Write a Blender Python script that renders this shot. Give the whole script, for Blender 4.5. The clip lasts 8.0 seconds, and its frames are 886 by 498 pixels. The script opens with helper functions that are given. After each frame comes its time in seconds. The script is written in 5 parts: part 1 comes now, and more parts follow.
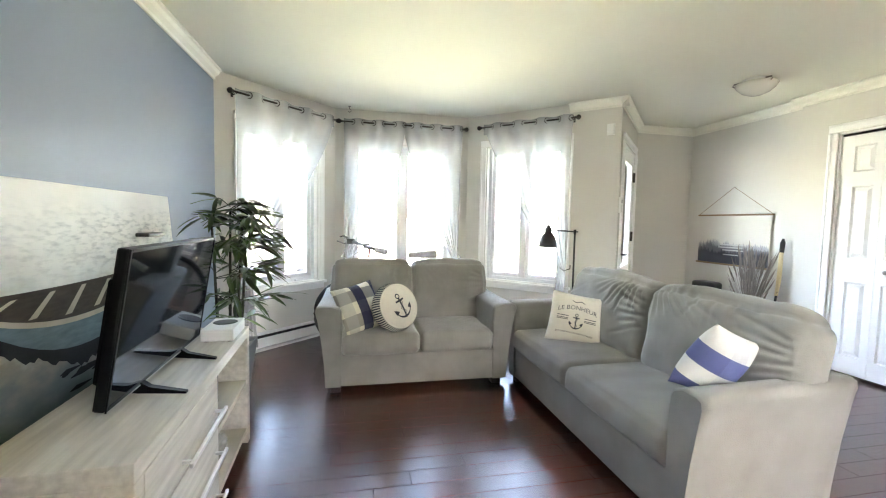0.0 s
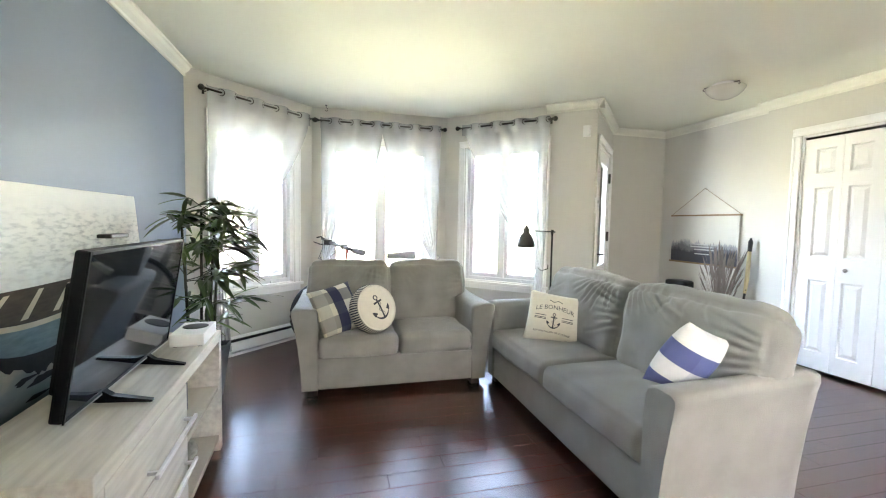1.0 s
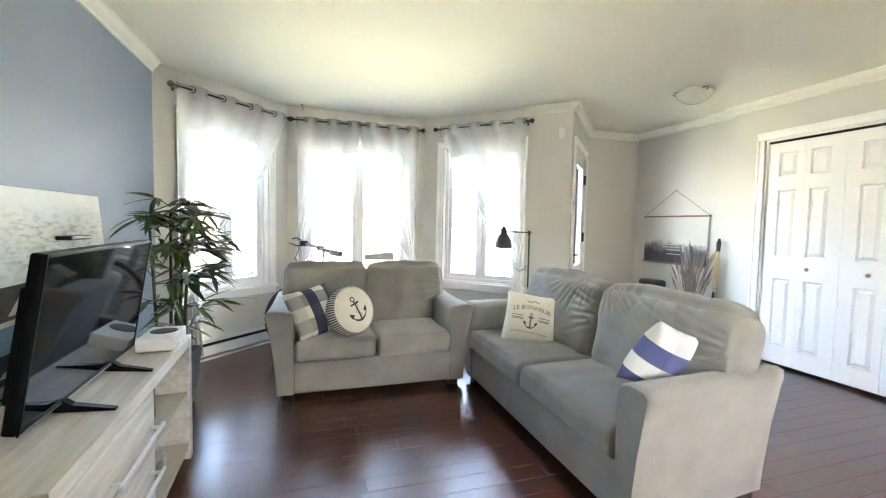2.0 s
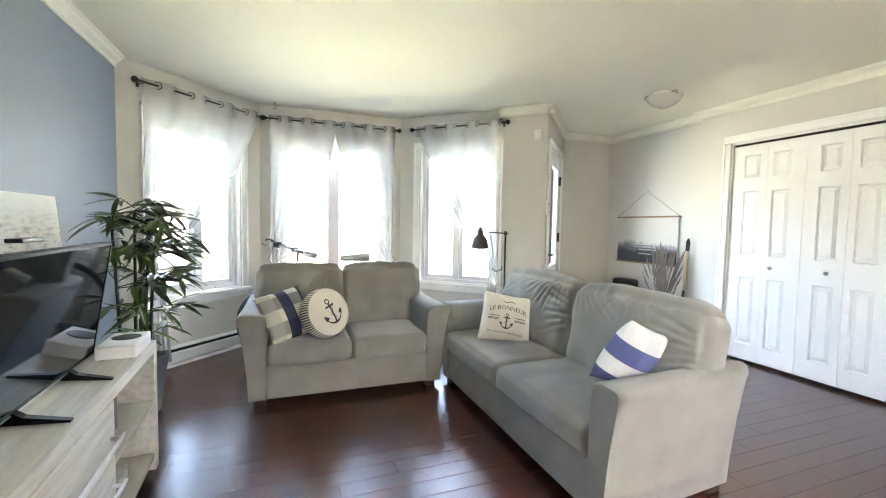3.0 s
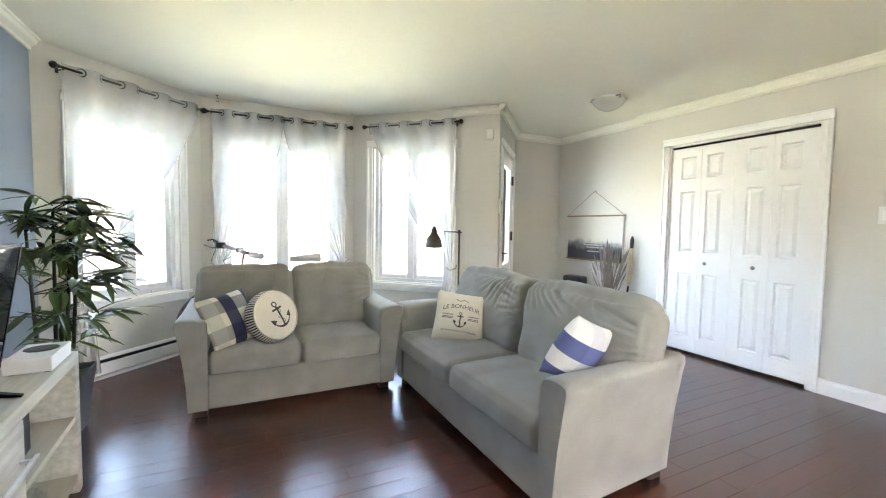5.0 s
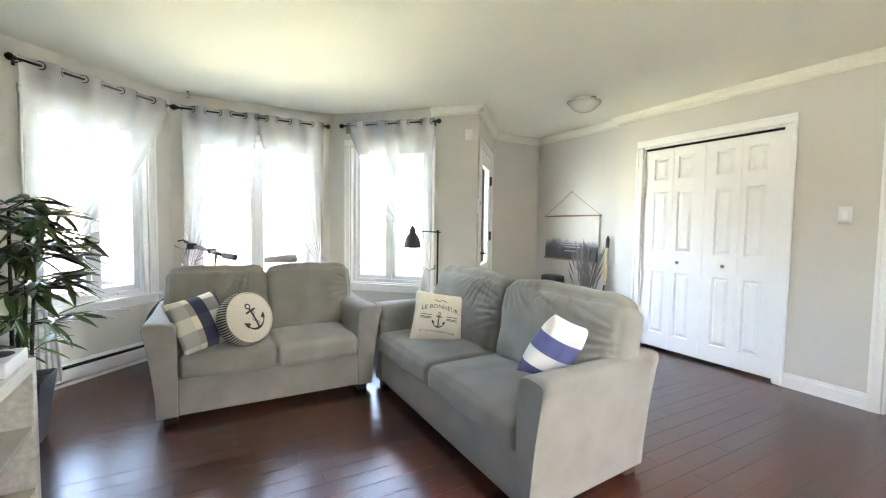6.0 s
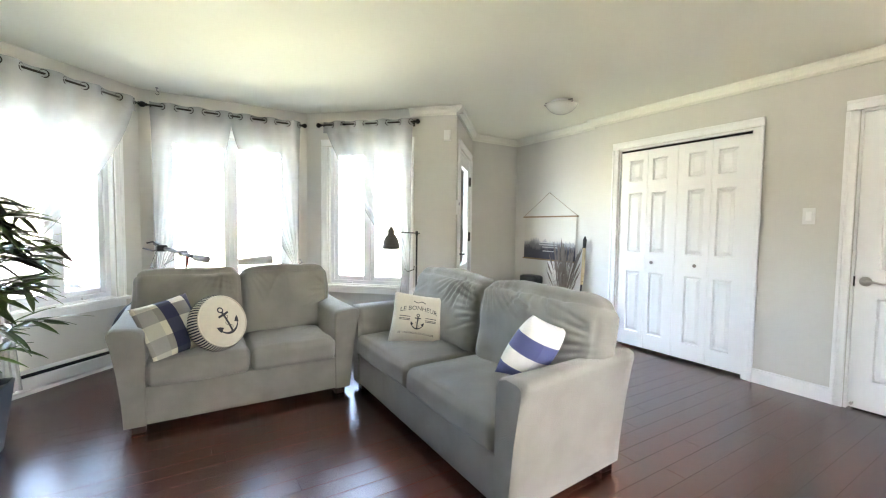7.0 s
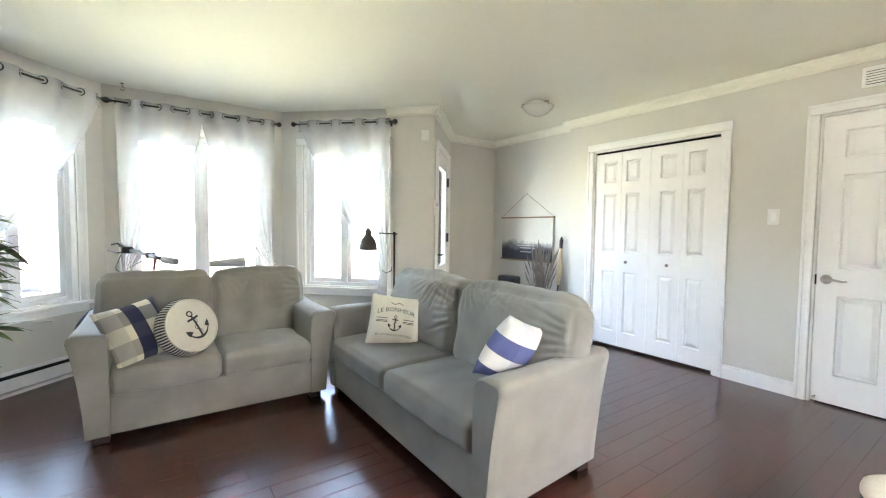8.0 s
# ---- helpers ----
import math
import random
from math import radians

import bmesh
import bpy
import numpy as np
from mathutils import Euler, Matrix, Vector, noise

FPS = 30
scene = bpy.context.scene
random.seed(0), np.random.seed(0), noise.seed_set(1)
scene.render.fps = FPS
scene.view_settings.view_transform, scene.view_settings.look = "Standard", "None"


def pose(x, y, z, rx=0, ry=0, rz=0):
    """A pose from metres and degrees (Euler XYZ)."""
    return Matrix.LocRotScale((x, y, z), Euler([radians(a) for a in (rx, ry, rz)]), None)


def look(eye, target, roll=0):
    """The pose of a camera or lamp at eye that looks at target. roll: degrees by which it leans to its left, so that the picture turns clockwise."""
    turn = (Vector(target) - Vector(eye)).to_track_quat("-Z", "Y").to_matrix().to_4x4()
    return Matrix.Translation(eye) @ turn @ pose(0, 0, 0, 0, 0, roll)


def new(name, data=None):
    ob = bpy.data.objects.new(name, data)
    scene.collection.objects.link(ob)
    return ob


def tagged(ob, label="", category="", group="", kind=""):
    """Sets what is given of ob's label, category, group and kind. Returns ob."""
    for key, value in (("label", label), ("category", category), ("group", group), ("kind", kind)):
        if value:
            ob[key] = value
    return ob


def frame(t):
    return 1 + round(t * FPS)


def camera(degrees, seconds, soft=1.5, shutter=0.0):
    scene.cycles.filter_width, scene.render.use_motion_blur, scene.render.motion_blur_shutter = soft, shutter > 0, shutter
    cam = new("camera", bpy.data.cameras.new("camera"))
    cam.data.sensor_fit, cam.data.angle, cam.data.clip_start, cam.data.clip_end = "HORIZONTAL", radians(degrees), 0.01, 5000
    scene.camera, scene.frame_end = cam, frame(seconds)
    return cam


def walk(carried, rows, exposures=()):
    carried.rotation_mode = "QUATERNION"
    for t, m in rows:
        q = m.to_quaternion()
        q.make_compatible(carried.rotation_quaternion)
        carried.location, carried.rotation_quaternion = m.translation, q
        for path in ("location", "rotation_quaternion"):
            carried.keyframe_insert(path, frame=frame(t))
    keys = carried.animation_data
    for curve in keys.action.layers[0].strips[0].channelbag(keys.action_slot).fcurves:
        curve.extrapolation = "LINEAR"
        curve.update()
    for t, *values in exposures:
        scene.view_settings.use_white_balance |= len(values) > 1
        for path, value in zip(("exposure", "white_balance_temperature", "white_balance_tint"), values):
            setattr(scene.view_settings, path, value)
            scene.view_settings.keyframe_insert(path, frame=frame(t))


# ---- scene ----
cam = camera(93.44, 8.0, soft=1.1)
PATH = [
    (0.0, pose(0.000, 0.000, 1.218, 86.35, -1.19, -11.82)),
    (0.5, pose(0.005, 0.008, 1.218, 86.40, -1.15, -13.20)),
    (1.0, pose(0.013, 0.012, 1.218, 86.47, -1.11, -14.60)),
    (1.5, pose(0.017, 0.013, 1.218, 86.57, -1.11, -16.02)),
    (3.0, pose(0.044, 0.019, 1.223, 86.74, -1.03, -20.41)),
    (3.5, pose(0.052, 0.023, 1.220, 86.81, -0.95, -21.93)),
    (4.0, pose(0.063, 0.024, 1.223, 86.78, -0.92, -23.44)),
    (4.5, pose(0.072, 0.026, 1.222, 86.76, -0.89, -24.88)),
    (6.0, pose(0.096, 0.036, 1.216, 86.85, -0.80, -29.09)),
    (6.5, pose(0.103, 0.038, 1.217, 86.93, -0.75, -30.43)),
    (7.0, pose(0.112, 0.043, 1.220, 86.95, -0.73, -31.82)),
    (7.5, pose(0.118, 0.047, 1.218, 87.08, -0.70, -33.26)),
    (8.0, pose(0.129, 0.051, 1.217, 87.13, -0.67, -34.71)),
]
walk(cam, PATH, exposures=[(0.0, 6.72, 6880, 10), (8.0, 6.66, 6820, 9)])

# ---- light ----
world = bpy.data.worlds.new("sky")
scene.world = world
world.use_nodes = True
wn = world.node_tree.nodes
sky = wn.new("ShaderNodeTexSky")
sky.sky_type = "NISHITA"
sky.sun_disc = False
sky.sun_elevation = radians(61)
sky.sun_rotation = radians(172)
sky.air_density = 1.0
sky.dust_density = 7.0
world.node_tree.links.new(sky.outputs[0], wn["Background"].inputs[0])
wn["Background"].inputs[1].default_value = 0.15


def sun_lamp():
    d = bpy.data.lights.new("sun", "SUN")
    d.energy, d.angle, d.color = 3.2, radians(0.6), (1.0, 0.95, 0.87)
    o = new("sun", d)
    o.matrix_world = look((0.5, -3.6, 6.5), (0, 0, 0))
    return o


# ---- materials ----
def mat(name, base, rough=0.6, dark=None, scale=8.0, bump=0.0, bscale=60.0, metal=0.0, coat=0.0, stretch=(1, 1, 1), spec=0.5, mixpow=0.5):
    m = bpy.data.materials.new(name)
    m.use_nodes = True
    nt = m.node_tree
    b = nt.nodes["Principled BSDF"]
    b.inputs["Roughness"].default_value = rough
    b.inputs["Metallic"].default_value = metal
    b.inputs["Coat Weight"].default_value = coat
    b.inputs["Specular IOR Level"].default_value = spec
    co = nt.nodes.new("ShaderNodeTexCoord")
    mp = nt.nodes.new("ShaderNodeMapping")
    mp.inputs["Scale"].default_value = stretch
    nt.links.new(co.outputs["Object"], mp.inputs[0])
    n1 = nt.nodes.new("ShaderNodeTexNoise")
    n1.inputs["Scale"].default_value = scale
    n1.inputs["Detail"].default_value = 5
    nt.links.new(mp.outputs[0], n1.inputs["Vector"])
    mix = nt.nodes.new("ShaderNodeMix")
    mix.data_type = "RGBA"
    dark = dark or tuple(c * 0.9 for c in base)
    mix.inputs["A"].default_value = (*dark, 1)
    mix.inputs["B"].default_value = (*base, 1)
    nt.links.new(n1.outputs["Fac"], mix.inputs["Factor"])
    nt.links.new(mix.outputs["Result"], b.inputs["Base Color"])
    if bump:
        n2 = nt.nodes.new("ShaderNodeTexNoise")
        n2.inputs["Scale"].default_value = bscale
        n2.inputs["Detail"].default_value = 4
        nt.links.new(mp.outputs[0], n2.inputs["Vector"])
        bu = nt.nodes.new("ShaderNodeBump")
        bu.inputs["Strength"].default_value = bump
        bu.inputs["Distance"].default_value = 0.01
        nt.links.new(n2.outputs["Fac"], bu.inputs["Height"])
        nt.links.new(bu.outputs[0], b.inputs["Normal"])
    return m


M_CREAM = mat("cream_wall_paint", (0.62, 0.602, 0.545), 0.7, (0.60, 0.582, 0.527), 3, 0.06, 220)
M_BLUE = mat("slate_blue_paint", (0.22, 0.27, 0.34), 0.45, (0.21, 0.26, 0.33), 3, 0.06, 220)
M_TAUPE = mat("taupe_wall_paint", (0.36, 0.335, 0.285), 0.7, (0.34, 0.315, 0.27), 3, 0.06, 220)
M_CEIL = mat("ceiling_paint", (0.775, 0.775, 0.665), 0.85, (0.755, 0.755, 0.645), 2, 0.08, 150)
M_TRIM = mat("white_trim_paint", (0.86, 0.86, 0.84), 0.35, (0.84, 0.84, 0.82), 5)
M_CROWN = mat("cream_white_moulding", (0.785, 0.78, 0.69), 0.5, (0.765, 0.76, 0.67), 4)
M_DOOR = mat("white_door_paint", (0.86, 0.86, 0.845), 0.38, (0.84, 0.84, 0.825), 5, 0.03, 120)
M_PVC = mat("white_pvc", (0.82, 0.84, 0.86), 0.3, (0.80, 0.82, 0.85), 6)
M_BLACK = mat("black_metal", (0.012, 0.012, 0.013), 0.4, (0.02, 0.02, 0.02), 20, metal=0.3)
M_DARK = mat("dark_gap", (0.008, 0.008, 0.008), 0.9)
M_LAMP = mat("charcoal_lamp_enamel", (0.045, 0.045, 0.047), 0.32, (0.035, 0.035, 0.036), 20)
M_STEEL = mat("brushed_nickel", (0.55, 0.53, 0.50), 0.28, (0.5, 0.48, 0.45), 30, metal=1.0)
M_KNOB = mat("worn_dark_nickel", (0.34, 0.32, 0.30), 0.3, (0.24, 0.22, 0.21), 30, metal=1.0)


def floor_material():
    m = mat("cherry_floor_plank", (0.100, 0.026, 0.015), 0.25, (0.034, 0.010, 0.007), 5, 0.05, 40, stretch=(1.2, 14, 14), spec=1.0)
    nt = m.node_tree
    b = nt.nodes["Principled BSDF"]
    info = nt.nodes.new("ShaderNodeObjectInfo")
    hsv = nt.nodes.new("ShaderNodeHueSaturation")
    rng = nt.nodes.new("ShaderNodeMapRange")
    rng.inputs["To Min"].default_value, rng.inputs["To Max"].default_value = 0.86, 1.16
    nt.links.new(info.outputs["Random"], rng.inputs[0])
    nt.links.new(rng.outputs[0], hsv.inputs["Value"])
    src = b.inputs["Base Color"].links[0].from_socket
    nt.links.new(src, hsv.inputs["Color"])
    nt.links.new(hsv.outputs[0], b.inputs["Base Color"])
    return m


M_FLOOR = floor_material()


def glass_material():
    m = bpy.data.materials.new("window_glass")
    m.use_nodes = True
    nt = m.node_tree
    nt.nodes.clear()
    out = nt.nodes.new("ShaderNodeOutputMaterial")
    t = nt.nodes.new("ShaderNodeBsdfTransparent")
    g = nt.nodes.new("ShaderNodeBsdfGlossy")
    g.inputs["Roughness"].default_value = 0.02
    fr = nt.nodes.new("ShaderNodeFresnel")
    mx = nt.nodes.new("ShaderNodeMixShader")
    nt.links.new(fr.outputs[0], mx.inputs[0])
    nt.links.new(t.outputs[0], mx.inputs[1])
    nt.links.new(g.outputs[0], mx.inputs[2])
    nt.links.new(mx.outputs[0], out.inputs[0])
    return m


M_GLASS = glass_material()

# ---- mesh helpers ----
def mesh_object(name, bm, material, smooth=False):
    me = bpy.data.meshes.new(name)
    bmesh.ops.recalc_face_normals(bm, faces=bm.faces)
    bm.to_mesh(me)
    bm.free()
    if smooth:
        for p in me.polygons:
            p.use_smooth = True
    me.materials.append(material)
    return new(name, me)


def part(name, bm, material, parent, label="", smooth=False):
    o = mesh_object(name, bm, material, smooth)
    o.parent = parent
    if label:
        o["label"] = label
    return o


def thing(name, m, label, category, group="", kind=""):
    e = new(name)
    e.empty_display_size = 0.1
    e.matrix_world = m
    return tagged(e, label, category, group, kind)


def box(bm, a, b, bevel=0.0, seg=2):
    """An axis-aligned box between two corners, added to bm."""
    lo = [min(p, q) for p, q in zip(a, b)]
    hi = [max(p, q) for p, q in zip(a, b)]
    r = bmesh.ops.create_cube(bm, size=1.0, matrix=Matrix.LocRotScale([(p + q) / 2 for p, q in zip(lo, hi)], None, [q - p for p, q in zip(lo, hi)]))
    if bevel:
        edges = list({e for v in r["verts"] for e in v.link_edges})
        bmesh.ops.bevel(bm, geom=edges, offset=bevel, segments=seg, profile=0.5, affect="EDGES")
    return bm


def boxes(*args, bevel=0.0):
    bm = bmesh.new()
    for a, b in args:
        box(bm, a, b, bevel)
    return bm


def tube(bm, pts, r, seg=8, cap=True):
    """A round bar along a line of points; r is one radius or one for each point."""
    pts = [Vector(p) for p in pts]
    rs = r if isinstance(r, (list, tuple)) else [r] * len(pts)
    rings = []
    up = Vector((0, 0, 1))
    for i, p in enumerate(pts):
        d = (pts[min(i + 1, len(pts) - 1)] - pts[max(i - 1, 0)]).normalized()
        side = d.cross(up)
        if side.length < 0.05:
            side = d.cross(Vector((0, 1, 0)))
        side.normalize()
        other = side.cross(d)
        rings.append([bm.verts.new(p + (side * math.cos(a) + other * math.sin(a)) * rs[i]) for a in (2 * math.pi * k / seg for k in range(seg))])
    for a, b in zip(rings, rings[1:]):
        for k in range(seg):
            bm.faces.new((a[k], a[(k + 1) % seg], b[(k + 1) % seg], b[k]))
    if cap:
        bm.faces.new(rings[0])
        bm.faces.new(rings[-1])
    return bm


def lathe(bm, profile, seg=24, center=(0, 0, 0)):
    """A turned body round z from (radius, height) pairs."""
    c = Vector(center)
    rings = []
    for r, z in profile:
        rings.append([bm.verts.new(c + Vector((r * math.cos(2 * math.pi * k / seg), r * math.sin(2 * math.pi * k / seg), z))) for k in range(seg)])
    for a, b in zip(rings, rings[1:]):
        for k in range(seg):
            bm.faces.new((a[k], a[(k + 1) % seg], b[(k + 1) % seg], b[k]))
    bm.faces.new(rings[0])
    bm.faces.new(rings[-1])
    return bm


# ---- the shell of the room ----
CEIL = 2.42
TH = 0.14
PLAN = [(-1.14, -1.55), (-1.14, 3.79), (-0.22, 4.71), (1.26, 4.71), (2.45, 3.57), (3.31, 4.50), (4.08, 4.50), (4.08, 3.14), (4.0, 3.14), (4.0, -1.55)]


def mitred(i):
    n = len(PLAN)
    a, b, c = (Vector(PLAN[(i + k) % n]) for k in (-1, 0, 1))
    d1, d2 = (b - a).normalized(), (c - b).normalized()
    n1, n2 = Vector((-d1.y, d1.x)), Vector((-d2.y, d2.x))
    k = (n1 + n2) / (1 + n1.dot(n2))
    return b + k * TH


def wall(name, i, openings, material, label):
    """The wall from corner i of the plan to the next, with openings (start, end, sill, head) along it."""
    p, q = Vector(PLAN[i]), Vector(PLAN[(i + 1) % len(PLAN)])
    d = (q - p).normalized()
    nrm = Vector((-d.y, d.x))
    length = (q - p).length
    ss = sorted({0.0, length, *(v for o in openings for v in o[:2])})
    zs = sorted({0.0, CEIL + 0.1, *(v for o in openings for v in o[2:] if v > 0)})
    op, oq = mitred(i), mitred((i + 1) % len(PLAN))
    bm = bmesh.new()
    def at(c, r, back):
        if not back:
            v = p + d * ss[c]
        elif c == 0:
            v = op
        elif c == len(ss) - 1:
            v = oq
        else:
            v = p + d * ss[c] + nrm * TH
        return bm.verts.new((v.x, v.y, zs[r]))
    F = [[at(c, r, False) for r in range(len(zs))] for c in range(len(ss))]
    B = [[at(c, r, True) for r in range(len(zs))] for c in range(len(ss))]
    def solid(c, r):
        if c < 0 or r < 0 or c >= len(ss) - 1 or r >= len(zs) - 1:
            return False
        s, z = (ss[c] + ss[c + 1]) / 2, (zs[r] + zs[r + 1]) / 2
        return not any(o[0] < s < o[1] and o[2] < z < o[3] for o in openings)
    for c in range(len(ss) - 1):
        for r in range(len(zs) - 1):
            if not solid(c, r):
                continue
            bm.faces.new((F[c][r], F[c + 1][r], F[c + 1][r + 1], F[c][r + 1]))
            bm.faces.new((B[c][r], B[c][r + 1], B[c + 1][r + 1], B[c + 1][r]))
            if not solid(c - 1, r):
                bm.faces.new((F[c][r], F[c][r + 1], B[c][r + 1], B[c][r]))
            if not solid(c + 1, r):
                bm.faces.new((F[c + 1][r], B[c + 1][r], B[c + 1][r + 1], F[c + 1][r + 1]))
            if not solid(c, r - 1):
                bm.faces.new((F[c][r], B[c][r], B[c + 1][r], F[c + 1][r]))
            if not solid(c, r + 1):
                bm.faces.new((F[c][r + 1], F[c + 1][r + 1], B[c + 1][r + 1], B[c][r + 1]))
    return tagged(mesh_object(name, bm, material), label, "wall", kind="structure")


def wall_frame(i):
    """The pose of wall i: x along it, y outwards, z up, from its first corner on the floor."""
    p, q = Vector(PLAN[i]), Vector(PLAN[(i + 1) % len(PLAN)])
    return pose(p.x, p.y, 0, 0, 0, math.degrees(math.atan2(q.y - p.y, q.x - p.x)))


WIN_Z = (0.585, 2.06)
W1 = (0.235, 1.065)      # window openings along their walls
W2 = (0.17, 1.31)
W3 = (0.25, 1.135)
DOOR = (0.17, 1.06)
CLOSET = (0.32, 1.535)  # along the wall with the closet, from its far corner
ROOM_DOOR = (2.155, 2.915)
REAR_GLASS = (1.90, 2.78)  # unseen opening added for fill light, in the wall behind the path
SIDE_GLASS = (0.40, 1.16)  # unseen opening added for fill light, in the blue wall, behind the path
wall("wall_west", 0, [(*SIDE_GLASS, 1.10, 1.95)], M_BLUE, "slate blue painted accent wall")
wall("wall_bay_1", 1, [(*W1, *WIN_Z)], M_CREAM, "cream painted angled bay wall with a window")
wall("wall_bay_2", 2, [(*W2, *WIN_Z)], M_CREAM, "cream painted middle bay wall with a window")
wall("wall_bay_3", 3, [(*W3, *WIN_Z)], M_CREAM, "cream painted angled bay wall with a window")
wall("wall_entry", 4, [(*DOOR, 0, 2.05)], M_CREAM, "cream wall with the glazed front door")
wall("wall_north", 5, [], M_CREAM, "cream painted short wall of the entry")
wall("wall_entry_east", 6, [], M_CREAM, "cream painted entry wall with a hanging picture")
wall("wall_jog", 7, [], M_CREAM, "cream painted wall return")
wall("wall_east", 8, [(*CLOSET, 0, 2.04), (*ROOM_DOOR, 0, 2.04)], M_CREAM, "cream painted wall with closet and door")
# unseen rear wall, its taupe chosen to tint the fill light
wall("wall_south", 9, [(*REAR_GLASS, 1.10, 1.95)], M_TAUPE, "unseen taupe painted rear wall with an added window")

bm = bmesh.new()
bm.faces.new([bm.verts.new((*mitred(i), CEIL)) for i in range(len(PLAN))])
r = bmesh.ops.extrude_face_region(bm, geom=list(bm.faces))
bmesh.ops.translate(bm, vec=(0, 0, 0.12), verts=[v for v in r["geom"] if isinstance(v, bmesh.types.BMVert)])
tagged(mesh_object("ceiling", bm, M_CEIL), "off-white painted smooth ceiling", "ceiling", kind="structure")
bm = bmesh.new()
bm.faces.new([bm.verts.new((*mitred(i), -0.012)) for i in range(len(PLAN))])
r = bmesh.ops.extrude_face_region(bm, geom=list(bm.faces))
bmesh.ops.translate(bm, vec=(0, 0, -0.1), verts=[v for v in r["geom"] if isinstance(v, bmesh.types.BMVert)])
FLOOR = tagged(mesh_object("floor", bm, M_DARK), "dark cherry glossy plank floor", "floor", kind="structure")

sun_lamp()

# ---- trim, doors and windows ----
def prism(bm, profile, length, m=Matrix.Identity(4)):
    """A profile of (y, z) pairs drawn along x."""
    a = [bm.verts.new(m @ Vector((0, y, z))) for y, z in profile]
    b = [bm.verts.new(m @ Vector((length, y, z))) for y, z in profile]
    n = len(profile)
    for k in range(n):
        bm.faces.new((a[k], a[(k + 1) % n], b[(k + 1) % n], b[k]))
    bm.faces.new(a)
    bm.faces.new(b)
    return bm


CROWN = [(0, CEIL), (-0.064, CEIL), (-0.064, CEIL - 0.012), (-0.052, CEIL - 0.018), (-0.040, CEIL - 0.040), (-0.020, CEIL - 0.056), (-0.014, CEIL - 0.062), (-0.014, CEIL - 0.082), (0, CEIL - 0.082)]
BASE = [(-0.002, 0), (-0.016, 0), (-0.016, 0.085), (-0.010, 0.098), (-0.010, 0.110), (-0.002, 0.115)]
CASING = 0.072


def strip(name, i, s0, s1, profile, label):
    o = mesh_object(name, prism(bmesh.new(), profile, s1 - s0), M_CROWN if profile is CROWN else M_TRIM)
    o.matrix_world = wall_frame(i) @ pose(s0, 0, 0)
    return tagged(o, label, "trim", kind="structure")


def wall_length(i):
    return (Vector(PLAN[(i + 1) % len(PLAN)]) - Vector(PLAN[i])).length


for i, s0 in ((0, 0.0), (3, 1.16), (4, -0.06), (5, 0.0), (6, 0.0), (7, 0.0), (8, 0.0)):
    run = wall_length(i) + (0.06 if i == 3 else 0.0)
    o = strip("trim", i, s0, run, CROWN, "white crown moulding along the ceiling")
    # mitred at the outward corner of the jog
    for v in o.data.vertices:
        if i == 8 and v.co.x < 0.001:
            v.co.x = v.co.y
        elif i == 7 and v.co.x > run - 0.001:
            v.co.x = run - v.co.y
for i, s0, s1 in ((0, 0.02, 5.25), (3, 0.0, 1.64), (4, 0.0, 0.09), (4, 1.14, 1.26), (5, 0, 0.75), (6, 0.02, 1.34), (8, 0.0, CLOSET[0] - CASING), (8, CLOSET[1] + CASING, ROOM_DOOR[0] - CASING), (8, ROOM_DOOR[1] + CASING, 4.66)):
    strip("baseboard", i, s0, s1, BASE, "white painted baseboard with a moulded top edge")


def casing(parent, s0, s1, z0, z1, sill=False):
    """Moulded casing round an opening, in the wall's own pose."""
    c = CASING
    def board(a, b):
        bm = boxes((a, b), bevel=0.004)
        lo, hi = (min(a[0], b[0]), min(a[2], b[2])), (max(a[0], b[0]), max(a[2], b[2]))
        if hi[0] - lo[0] < hi[1] - lo[1]:
            outer = lo[0] if lo[0] < s0 else hi[0] - 0.022
            box(bm, (outer, -0.026, lo[1]), (outer + 0.022, -0.012, hi[1]), 0.004)
            box(bm, (lo[0] + 0.030, -0.020, lo[1]), (lo[0] + 0.038, -0.012, hi[1]), 0.002)
        else:
            box(bm, (lo[0], -0.026, hi[1] - 0.022), (hi[0], -0.012, hi[1]), 0.004)
        return bm
    part("side_casing", board((s0 - c, -0.018, z0), (s0 - 0.004, -0.002, z1)), M_TRIM, parent)
    part("side_casing", board((s1 + 0.004, -0.018, z0), (s1 + c, -0.002, z1)), M_TRIM, parent)
    part("head_casing", board((s0 - c, -0.020, z1 + 0.004), (s1 + c, -0.002, z1 + c)), M_TRIM, parent)
    if sill:
        part("window_sill", boxes(((s0 - c - 0.02, -0.045, z0 - 0.028), (s1 + c + 0.02, -0.002, z0)), bevel=0.006), M_TRIM, parent)
        part("apron", boxes(((s0 - c, -0.018, z0 - 0.085), (s1 + c, -0.002, z0 - 0.03)), bevel=0.005), M_TRIM, parent)


